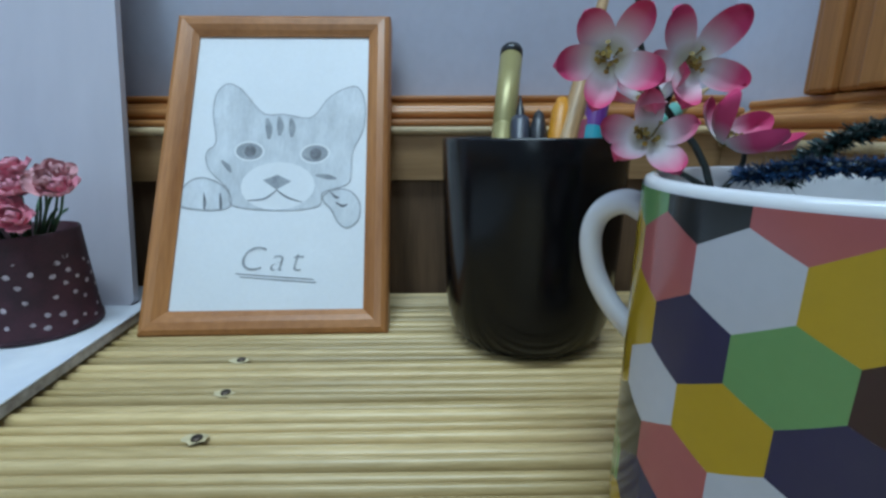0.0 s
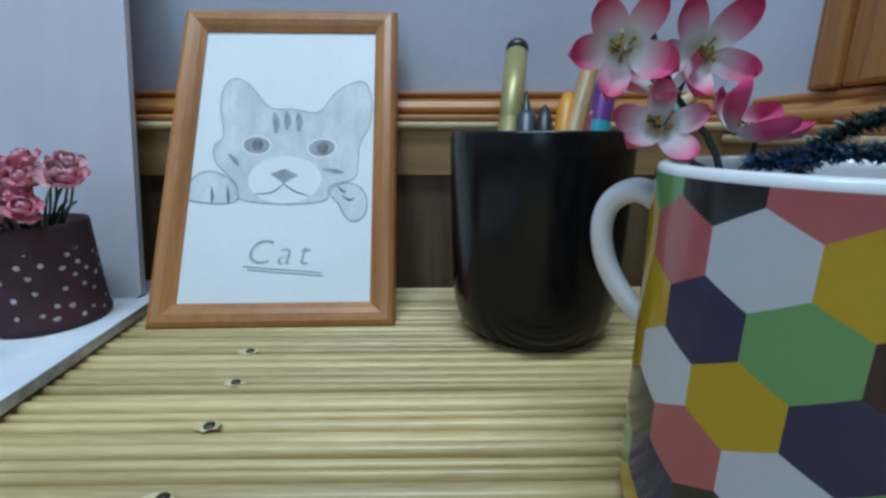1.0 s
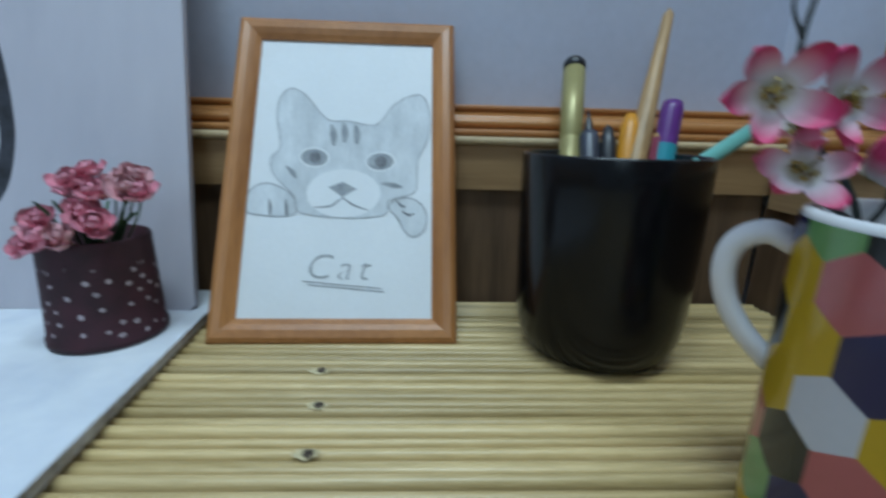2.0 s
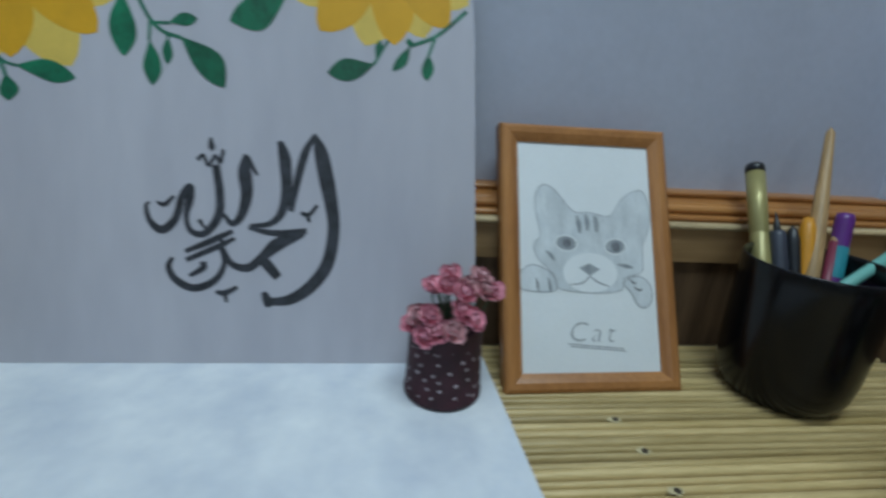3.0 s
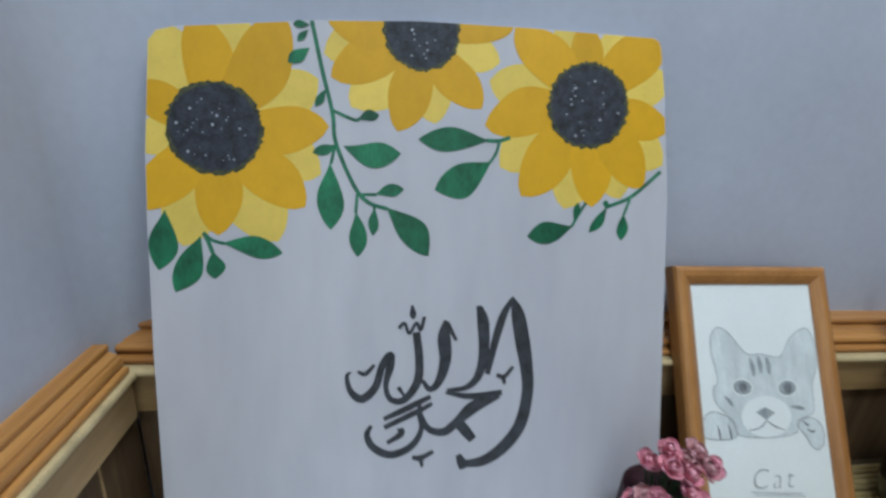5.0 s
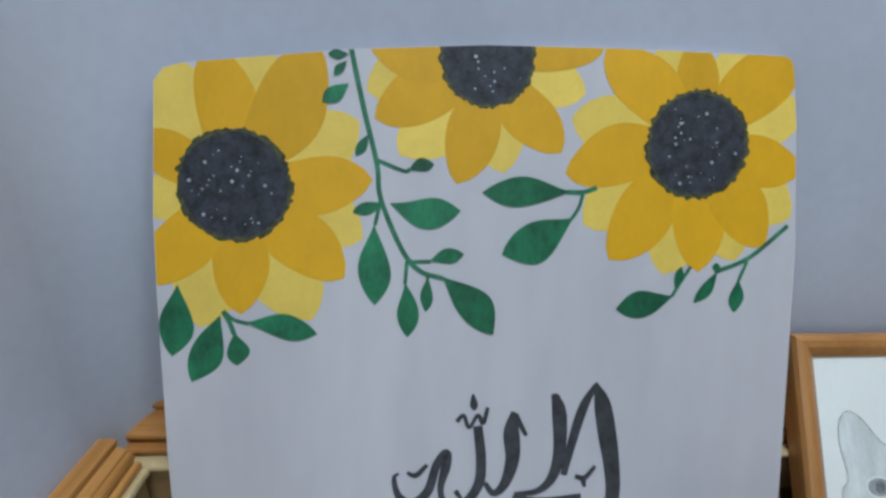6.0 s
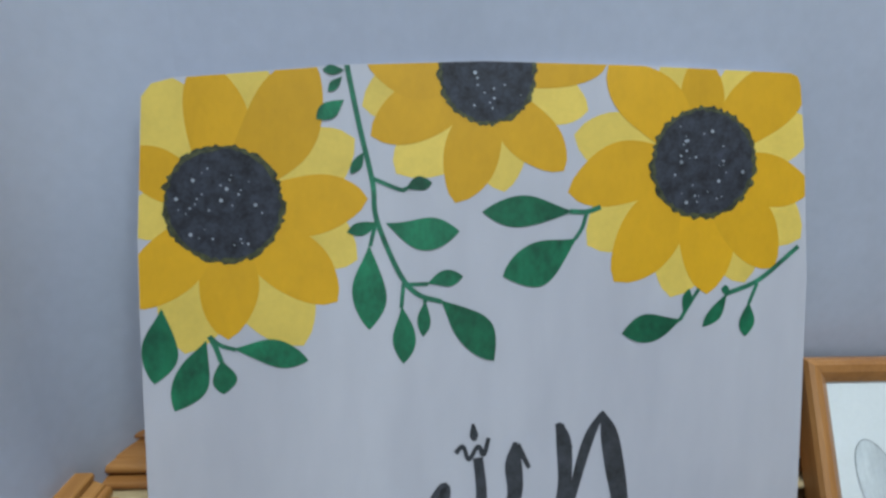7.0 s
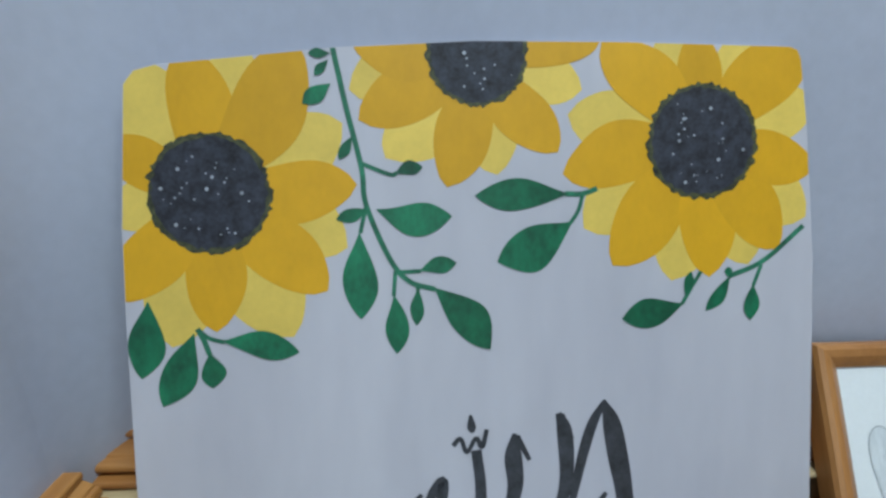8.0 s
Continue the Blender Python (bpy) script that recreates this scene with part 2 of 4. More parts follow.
def flat_band(pts, off, thick=0.00025, bm=None, ends=True):
    """A painted stroke on the plane y = 0 that faces -y: points (u, v, breadth) in mm, off: height over the plane in m."""
    bm = bm or bmesh.new()
    p = smooth_line(pts, 7)
    left, right = [], []
    for i, q in enumerate(p):
        d = p[min(i + 1, len(p) - 1)] - p[max(i - 1, 0)]
        d = Vector((d[0], d[1]))
        if d.length < 1e-6:
            continue
        d.normalize()
        n = Vector((-d[1], d[0])) * max(q[2], 0.3) / 2
        left.append(((q[0] + n[0]) / 1000, (q[1] + n[1]) / 1000))
        right.append(((q[0] - n[0]) / 1000, (q[1] - n[1]) / 1000))
    va = [(bm.verts.new((x, -off, z)), bm.verts.new((x, -off + thick, z))) for x, z in left]
    vb = [(bm.verts.new((x, -off, z)), bm.verts.new((x, -off + thick, z))) for x, z in right]
    for i in range(len(va) - 1):
        bm.faces.new((va[i][0], va[i + 1][0], vb[i + 1][0], vb[i][0]))
        bm.faces.new((va[i][0], va[i][1], va[i + 1][1], va[i + 1][0]))
        bm.faces.new((vb[i][0], vb[i + 1][0], vb[i + 1][1], vb[i][1]))
    for k in (0, -1):
        bm.faces.new((va[k][0], vb[k][0], vb[k][1], va[k][1]))
    bmesh.ops.recalc_face_normals(bm, faces=bm.faces[:])
    return bm


def flat_shape(pts, off, thick=0.0002, bm=None):
    """A filled outline on the plane y = 0 that faces -y: points in mm."""
    bm = bm or bmesh.new()
    f = bm.faces.new([bm.verts.new((p[0] / 1000, -off, p[1] / 1000)) for p in pts])
    if f.calc_area() and f.normal.y > 0:
        f.normal_flip()
    f.normal_update()
    if f.normal.y > 0:
        f.normal_flip()
    return bm


def round_off(pts, n=5):
    """A closed outline made smooth."""
    c = list(pts)
    k = smooth_line(c[-2:] + c + c[:2], n)
    return k[2 * n:len(k) - 2 * n + n - 1][:len(c) * n]


def clip(bm):
    """Trims painted shapes a hair inside the board's edge."""
    n = len(BOARD_EDGE)
    for k in range(n):
        (u0, v0), (u1, v1) = BOARD_EDGE[k], BOARD_EDGE[(k + 1) % n]
        no = Vector((v1 - v0, 0, u0 - u1)).normalized()
        co = Vector((u0 / 1000, 0, v0 / 1000)) - no * 0.0003
        bmesh.ops.bisect_plane(bm, geom=bm.verts[:] + bm.edges[:] + bm.faces[:], plane_co=co, plane_no=no, clear_outer=True)
    return bm


# ---- the setting ----
WALL_Y, RAIL_Y, LEFT_X, RIGHT_X = 0.110, 0.067, -0.4515, 0.290
TOP = 1.70


def setting(name, bm, material, label="", category="wall"):
    ob = part(name, bm, material)
    return tagged(ob, label, category, kind="structure")


setting("wall_north", box((LEFT_X - 0.1, WALL_Y, -0.75), (2.3, WALL_Y + 0.1, TOP)), M_WALL, "lavender grey painted wall above the wooden rail")
setting("wall_west", box((LEFT_X - 0.1, -2.6, -0.75), (LEFT_X, WALL_Y, TOP)), M_WALL, "lavender grey painted side wall")
setting("wall_east", box((RIGHT_X, -0.16, -0.75), (RIGHT_X + 0.1, WALL_Y, TOP)), M_WALL_EAST_LIT, "lavender painted wall beside the wooden post, colour lifted for the light on it")
setting("wall_far_east", box((2.2, -2.6, -0.75), (2.3, WALL_Y, TOP)), M_WALL_PALE, "plain pale room wall")
setting("wall_south", box((LEFT_X - 0.1, -2.7, -0.75), (2.3, -2.6, TOP)), M_WALL_PALE, "plain pale room wall")
setting("floor", box((LEFT_X - 0.1, -2.7, -0.85), (2.3, WALL_Y + 0.1, -0.75)), M_FLOOR, "plain grey room floor", "floor")
setting("ceiling", box((LEFT_X - 0.1, -2.7, TOP), (2.3, WALL_Y + 0.1, TOP + 0.1)), M_WALL_PALE, "plain pale ceiling", "ceiling")

# cove added in the back corner to hide the crease in the wall shading
R = 0.05
bm = bmesh.new()
arc = [(LEFT_X + R - R * math.cos(a), WALL_Y - R + R * math.sin(a)) for a in [math.pi / 2 * (k - 0.02) / 11.96 for k in range(13)]]
low, high = [[bm.verts.new((u, v, z)) for u, v in arc] for z in (0.108, TOP)]
for k in range(12):
    bm.faces.new((low[k], low[k + 1], high[k + 1], high[k]))
tagged(part("added_corner_cove", bm, M_WALL, smooth=True), "lavender cove added to smooth the shading at the corner", "wall", kind="structure")

# moulding profile: depth from the wall, height
DEPTH = WALL_Y - RAIL_Y


def bead(c, h, r, n=6, out=1.0):
    return [(c + out * r * math.cos(a), h + r * math.sin(a)) for a in [math.pi / 2 - math.pi * k / n for k in range(n + 1)]]


def rail_profile(d, z0, z1):
    h = z1 - z0
    p = [(0, z1), (d * 0.34, z1)]
    p += bead(d * 0.36, z1 - h * 0.10, h * 0.10)
    p += [(d * 0.38, z1 - h * 0.24), (d * 0.58, z1 - h * 0.36), (d * 0.60, z1 - h * 0.42)]
    p += bead(d * 0.66, z1 - h * 0.58, h * 0.15, 8)
    p += [(d * 0.66, z1 - h * 0.76)]
    p += bead(d * 0.80, z1 - h * 0.88, h * 0.10)
    p += [(d * 0.80, z0), (0, z0)]
    return p


def lip_profile(d, z):
    return [(0, z + 0.0025)] + bead(d - 0.0025, z, 0.0025) + [(0, z - 0.0025)]


def trim_run(name, label, a, b, z0, z1, to3, rail_m, apron_m, apron_d):
    root = tagged(new(name), label, "wall trim", kind="structure")
    part("moulding", sweep(rail_profile(DEPTH, z0 + 0.0025, z1), a, b, to3), rail_m, root, "orange varnished grooved moulding")
    part("lip", sweep(lip_profile(DEPTH, z0), a, b, to3), M_LIP, root, "pale rounded bamboo lip")
    part("apron_board", sweep([(0.002, z0 - 0.0027), (apron_d, z0 - 0.0027), (apron_d, z0 - 0.030), (0.002, z0 - 0.030)], a, b, to3), apron_m, root, "raw pine board under the lip")
    return root


trim_run("trim_north", "varnished pine rail along the back wall", LEFT_X + 0.004, RIGHT_X - 0.004, 0.1026, 0.1250,
         lambda p, q, s: (s, WALL_Y - p, q), M_RAIL, M_APRON, DEPTH - 0.004)
trim_run("trim_west", "varnished pine rail along the side wall", -0.70, WALL_Y - DEPTH - 0.001, 0.1026, 0.1252,
         lambda p, q, s: (LEFT_X + p * 0.49, s, q), M_RAIL_Y, M_APRON_Y, DEPTH - 0.007)
trim_run("trim_east", "varnished pine rail below the wooden post", -0.155, WALL_Y - DEPTH - 0.001, 0.095, 0.119,
         lambda p, q, s: (RIGHT_X - p * 0.605, s, q), M_RAIL_Y, M_APRON_Y, DEPTH - 0.005)
setting("panel_north", box((LEFT_X + 0.013, WALL_Y - 0.035, -0.01), (RIGHT_X - 0.02, WALL_Y - 0.003, 0.0720)), M_PLY, "dark brown plywood panel below the rail", "panel")
setting("panel_west", box((LEFT_X + 0.002, -0.70, -0.01), (LEFT_X + 0.012, WALL_Y - 0.036, 0.0705)), M_PLY, "dark brown plywood side panel below the rail", "panel")
setting("panel_east", box((RIGHT_X - 0.018, -0.155, -0.01), (RIGHT_X - 0.002, WALL_Y - 0.036, 0.064)), M_PLY, "dark brown plywood side panel below the rail", "panel")

post = thing("wooden_post", pose(RIGHT_X, 0.028, 0.1195), "orange varnished pine architrave standing on the rail", "door frame", kind="structure")
edge = 0.0
for k, (w, d) in enumerate(((0.010, 0.010), (0.013, 0.016), (0.016, 0.012), (0.018, 0.018), (0.020, 0.013), (0.022, 0.018), (0.03, 0.014))):
    part("fluted_board", box((-d, edge - w + 0.0006, 0), (-0.0005, edge, 1.2), 0.002), M_POST, post)
    edge -= w

# pale seams on the side panel
for k, y in enumerate((0.030, -0.02, -0.075, -0.13)):
    setting("panel_seam", box((LEFT_X + 0.012, y, 0.001), (LEFT_X + 0.0128, y + 0.0016, 0.0695)), M_APRON_Y, "pale joint in the plywood side panel", "trim")

# ---- bamboo table top ----
table = thing("bamboo_table", pose(0, 0, 0), "varnished bamboo slat table top with nail heads", "table")
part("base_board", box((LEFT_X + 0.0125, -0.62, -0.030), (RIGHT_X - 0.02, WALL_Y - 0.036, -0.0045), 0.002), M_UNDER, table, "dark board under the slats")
rnd = random.Random(4)


def slat_mesh(w, h, x0, x1, seed):
    r = random.Random(seed)
    bm = bmesh.new()
    n, m = 7, 15
    ph, kn = r.uniform(0, 6), [r.uniform(x0, x1) for _ in range(3)]
    rows = []
    for i in range(m):
        x = x0 + (x1 - x0) * i / (m - 1)
        sway = 0.0004 * math.sin(5 * x + ph) + 0.0002 * math.sin(17 * x + ph * 2)
        fat = 1 + 0.03 * math.sin(11 * x + ph)
        row = []
        for k in range(n):
            a = math.pi * k / (n - 1)
            row.append(bm.verts.new((x, -math.cos(a) * w / 2 * fat + sway, -0.0040 + (0.0040 + h) * math.sin(a) ** 0.55)))
        rows.append(row)
    for a, b in zip(rows, rows[1:]):
        for k in range(n - 1):
            bm.faces.new((a[k], b[k], b[k + 1], a[k + 1]))
    for f in bm.faces:
        f.smooth = True
    bmesh.ops.recalc_face_normals(bm, faces=bm.faces[:])
    me = bpy.data.meshes.new("slat")
    bm.to_mesh(me)
    bm.free()
    me.materials.append(M_BAMBOO)
    return me


y = 0.0655
k = 0
while y > -0.58:
    w = rnd.choice((0.0048, 0.0056, 0.0062, 0.0068, 0.0078))
    ob = new("slat", slat_mesh(w - 0.0009, rnd.uniform(-0.0006, 0.0004), LEFT_X + 0.0128, RIGHT_X - 0.021, k))
    ob.parent = table
    ob.matrix_basis = pose(0, y - w / 2, 0, rnd.uniform(-2, 2), 0, rnd.uniform(-0.12, 0.12))
    y -= w
    k += 1
for x, y in ((0.0007, -0.0258), (0.0057, -0.0526), (0.0085, -0.0804), (0.011, -0.112), (0.012, -0.145), (-0.30, -0.10), (0.215, -0.05)):
    n = part("nail_head", lathe([(0, 0.0009), (0.0013, 0.0008), (0.0019, 0.0004), (0.0020, -0.001), (0, -0.001)], 14), M_NAIL, table, m=pose(x, y, 0.0006))
    bm = bmesh.new()
    r = random.Random(int(y * 1e4))
    ring = [bm.verts.new((0.0042 * r.uniform(.7, 1.3) * math.cos(a * .5236), 0.0030 * r.uniform(.7, 1.2) * math.sin(a * .5236), 0)) for a in range(12)]
    bm.faces.new(ring)
    part("scuff", bm, M_SCUFF, table, "pale scuff round the nail", m=pose(x - 0.001, y, 0.00048))

# ---- white marble-look slab ----
slab = thing("marble_slab", pose(0, 0, 0), "white marble patterned slab with chipped grey edges", "board")
PX0, PX1, PY0, PY1 = -0.4095, -0.0735, -0.36, 0.060
def splay(bm):
    """The slab was cut a little wider at its front."""
    for v in bm.verts:
        v.co.x += (0.066 if v.co.x > -0.24 else -0.03) * (0.020 - v.co.y)
    return bm


part("top_sheet", splay(box((PX0, PY0, 0.0060), (PX1, PY1, 0.0070), 0.0003, 1)), M_MARBLE, slab, "white marble laminate with faint blue veins")
bm = box((PX0 + 0.0004, PY0 + 0.0004, 0.0010), (PX1 - 0.0004, PY1 - 0.0004, 0.0059), 0.0005, 1)
part("core", splay(bm), M_CHIP, slab, "grey chipped edge")

# ---- painted board ----
board = thing("painted_board", pose(-0.0969, 0.0272, 0.0090, -13.81, 0, -0.33), "whitewashed square board painted with yellow sunflowers and dark lettering", "painting")
# hand-cut outline, slightly out of square (mm)
BOARD_EDGE = [(-309.5, -1.8), (13, -1.8), (15.5, 1), (11, 95), (5, 222), (-2.5, 290), (-7, 318), (-9, 322.3), (-13, 323.8), (-95, 323.2), (-164, 321.4), (-227, 316.4), (-303, 306.8),
              (-312, 304), (-316.5, 298), (-319.2, 235), (-319, 200), (-317.2, 120), (-312, 1)]
bm = bmesh.new()
fr = [bm.verts.new((u / 1000, 0, v / 1000)) for u, v in BOARD_EDGE]
bk = [bm.verts.new((u / 1000, 0.0045, v / 1000)) for u, v in BOARD_EDGE]
bm.faces.new(fr)
bm.faces.new(bk[::-1])
for k in range(len(fr)):
    bm.faces.new((fr[k], bk[k], bk[(k + 1) % len(fr)], fr[(k + 1) % len(fr)]))
bmesh.ops.recalc_face_normals(bm, faces=bm.faces[:])
part("board", bm, M_BOARD, board, "whitewashed board with grey smears")
# sunflowers: centre, disc radius, tips of the strong petals, tips of the pale petals (mm on the board)
SUNFLOWERS = [
    ((-281.4, 251.6), 26.6,
     [(-216.9, 256.2), (-230.3, 207.8), (-280.0, 189.3), (-322.3, 203.6), (-328.2, 272.4), (-290.2, 315.8), (-242.3, 317.9)],
     [(-223.3, 283.5), (-221.3, 227.7), (-245.8, 186.6), (-299.4, 182.5), (-267.2, 316.4), (-316.3, 309.0), (-326.6, 241.3)]),
    ((-162.8, 315.2), 22.8,
     [(-216.2, 285.0), (-176.1, 255.4), (-124.4, 272.2), (-105.4, 323.8), (-219.5, 319.2)],
     [(-204.2, 268.2), (-152.9, 261.3), (-113.8, 301.0), (-220.3, 298.2)]),
    ((-54.6, 278.4), 27.0,
     [(-122.1, 262.2), (-96.7, 219.2), (-48.2, 213.6), (-13.5, 227.5), (3.1, 267.3), (-3.3, 330.1), (-59.3, 330.2), (-105.3, 322.6)],
     [(-120.4, 289.4), (-111.3, 236.9), (-67.2, 211.8), (-28.6, 219.7), (-0.2, 243.0), (1.2, 299.4), (-76.5, 327.9), (-33.0, 331.6)]),
]
# sprigs: leaves as base, tip, breadth, bend; stems as lines (mm on the board)
SPRIGS = [
    ([((-216.1, 235.0), (-215.3, 194.5), 15.0, 0), ((-208.9, 245.3), (-173.7, 242.2), 14.7, -0.1), ((-211.2, 245.0), (-226.4, 240.3), 6.0, 0), ((-200.1, 261.2), (-187.3, 264.5), 6.3, 0.08), ((-188.8, 216.8), (-171.4, 220.7), 7.6, 0.05), ((-200.5, 206.3), (-198.9, 178.1), 10.3, 0.04), ((-189.3, 209.4), (-189.8, 191.3), 6.0, 0), ((-182.4, 209.4), (-155.0, 179.5), 16.3, 0.06), ((-218.8, 277.8), (-224.9, 267.2), 4.6, 0), ((-228.1, 300.7), (-240.7, 291.5), 7.3, 0), ((-228.2, 313.7), (-238.0, 313.4), 4.1, 0), ((-229.2, 311.0), (-235.4, 303.9), 3.8, 0)],
     [[(-227.4, 316.6), (-221.7, 291.0), (-214.9, 263.6), (-212.9, 247.1), (-202.3, 222.6), (-193.2, 212.0), (-181.4, 208.3)], [(-212.9, 246.8), (-215.6, 234.2)], [(-214.8, 265.6), (-202.2, 260.9), (-199.1, 261.7)], [(-198.4, 216.3), (-188.0, 216.8)], [(-199.7, 216.8), (-200.5, 205.2)], [(-189.3, 210.7), (-189.3, 207.8)]]),
    ([((-118.4, 253.1), (-163.3, 251.6), 14.1, 0), ((-116.5, 240.4), (-152.3, 220.9), 19.6, 0.06)],
     [[(-105.4, 255.6), (-112.4, 253.1), (-120.6, 253.0)], [(-112.4, 252.1), (-114.2, 245.2), (-117.6, 239.6)]]),
    ([((-37.4, 214.7), (-49.3, 197.0), 6.5, 0.05), ((-25.5, 210.5), (-26.3, 192.2), 7.6, 0), ((-38.8, 213.6), (-38.7, 218.6), 3.8, 0), ((-60.4, 200.9), (-91.3, 193.5), 13.6, 0.03), ((-59.9, 203.7), (-57.6, 216.4), 4.6, 0)],
     [[(-1.3, 238.8), (-20.9, 221.6), (-38.5, 213.8)], [(-21.9, 219.6), (-25.5, 209.3)], [(-52.5, 216.4), (-56.7, 209.2), (-61.5, 200.4)]]),
    ([((-309.3, 204.0), (-313.0, 168.3), 15.2, 0.03), ((-289.6, 189.4), (-304.2, 155.3), 14.7, 0.03), ((-283.2, 180.0), (-282.2, 163.5), 10.3, 0.05), ((-278.2, 185.1), (-243.4, 179.6), 12.0, 0.03)],
     [[(-288.4, 190.9), (-285.6, 185.5), (-283.3, 178.9)], [(-288.4, 190.9), (-283.6, 186.7), (-276.7, 184.6)]]),
]
# brush strokes of the lettering: points with breadth (mm on the board)
LETTER_STROKES = [
    [(-99.1, 153.8, 1.3), (-94.9, 142.2, 8.4), (-91.0, 124.8, 9.7), (-87.4, 107.3, 8.5), (-85.7, 89.4, 7.7), (-89.7, 66.9, 8.2), (-100.7, 51.3, 8.1), (-114.2, 42.3, 6.8), (-127.7, 40.7, 4.6)],
    [(-131.3, 47.3, 3.3), (-129.0, 42.1, 5.9), (-127.7, 37.1, 4.2)],
    [(-99.1, 152.4, 2.5), (-104.7, 141.2, 5.0), (-109.2, 124.8, 5.0), (-113.7, 101.9, 3.3)],
    [(-121.5, 147.7, 2.9), (-118.1, 137.6, 7.4), (-116.7, 116.2, 6.6), (-119.8, 101.1, 5.4), (-127.4, 93.3, 3.7), (-140.3, 91.5, 2.5)],
    [(-120.2, 146.9, 3.3), (-114.5, 134.6, 2.5)],
    [(-141.1, 90.1, 2.0), (-124.1, 87.2, 4.1), (-103.3, 89.3, 3.8)],
    [(-105.1, 87.2, 3.4), (-121.7, 80.1, 8.3), (-132.6, 70.3, 5.8), (-141.2, 63.5, 5.4), (-151.1, 65.5, 4.1), (-156.7, 74.5, 3.3), (-158.1, 82.3, 2.4)],
    [(-131.7, 69.3, 6.6), (-127.2, 63.9, 6.7), (-121.7, 57.3, 5.5)],
    [(-150.9, 87.7, 2.9), (-164.8, 80.7, 4.1), (-180.8, 73.4, 2.8)],
    [(-149.6, 83.0, 2.5), (-160.6, 77.1, 3.7), (-180.4, 67.7, 3.2)],
    [(-158.5, 78.0, 3.3), (-156.3, 65.8, 3.3), (-162.7, 54.4, 4.5), (-175.5, 49.2, 4.9), (-186.8, 54.4, 4.5), (-191.3, 62.9, 3.7), (-188.7, 69.3, 2.4)],
    [(-169.8, 67.0, 4.1), (-169.9, 62.7, 4.1), (-178.4, 57.2, 2.4)],
    [(-161.9, 46.8, 2.5), (-156.2, 46.2, 3.7), (-148.1, 50.3, 2.5)],
    [(-156.2, 46.2, 3.3), (-155.1, 39.8, 1.7)],
    [(-142.8, 138.2, 2.0), (-143.3, 126.9, 8.1), (-142.0, 112.1, 7.3), (-145.6, 98.0, 5.3), (-151.4, 92.6, 3.7), (-156.5, 98.6, 2.4)],
    [(-141.9, 136.9, 3.2), (-135.2, 124.8, 2.0)],
    [(-161.3, 130.5, 4.8), (-158.9, 112.1, 5.2), (-159.9, 97.3, 5.3), (-168.2, 85.9, 4.5), (-176.6, 86.6, 3.6), (-179.9, 95.5, 3.2), (-177.5, 108.1, 5.2), (-177.5, 115.6, 4.8), (-182.4, 109.0, 4.4), (-186.5, 94.8, 4.8), (-194.7, 87.3, 5.2), (-202.0, 92.5, 3.6), (-204.4, 102.1, 2.4), (-201.9, 104.9, 1.2)],
    [(-197.8, 105.3, 1.6), (-193.0, 103.6, 2.8), (-187.3, 109.4, 2.0)],
    [(-172.0, 94.5, 2.8), (-168.2, 89.0, 1.6)],
    [(-164.3, 147.9, 1.2), (-163.7, 142.2, 4.0), (-163.2, 139.2, 1.6)],
    [(-172.5, 133.0, 2.4), (-168.9, 136.3, 2.0), (-165.8, 129.7, 2.0), (-161.5, 136.4, 2.0), (-158.5, 132.2, 2.4), (-156.3, 140.6, 2.0)],
    [(-107.4, 101.3, 2.5), (-102.0, 100.4, 2.9), (-96.5, 106.9, 2.1)],
    [(-102.9, 100.4, 3.4), (-101.8, 95.1, 1.7)],
]
SKETCH_BLOB = [(-38.9, 129.6), (-37.9, 142.8), (-31.9, 148.8), (-23.0, 144.4), (-10.0, 129.6), (2.9, 128.7), (18.4, 126.7), (28.0, 139.0), (37.4, 145.6), (45.5, 146.4), (49.9, 136.1), (49.4, 119.4), (43.5, 105.1), (42.8, 93.1), (40.9, 84.7), (27.5, 79.8), (24.8, 71.6), (3.9, 69.3), (-22.3, 72.2), (-26.2, 82.0), (-37.9, 94.0), (-40.4, 104.4), (-35.7, 111.3)]
SKETCH_LOBE_A = [(-52.8, 72.6), (-52.5, 80.8), (-47.4, 87.4), (-39.6, 88.9), (-29.6, 84.4), (-24.2, 77.0), (-25.3, 71.2), (-36.0, 69.7)]
SKETCH_LOBE_B = [(27.0, 76.5), (33.5, 81.4), (42.5, 80.4), (48.1, 73.2), (47.6, 63.5), (41.5, 58.8), (36.4, 62.0), (32.3, 69.4)]
SKETCH_KITE = [(-7.1, 87.4), (1.0, 90.7), (8.9, 86.6), (1.0, 81.6)]


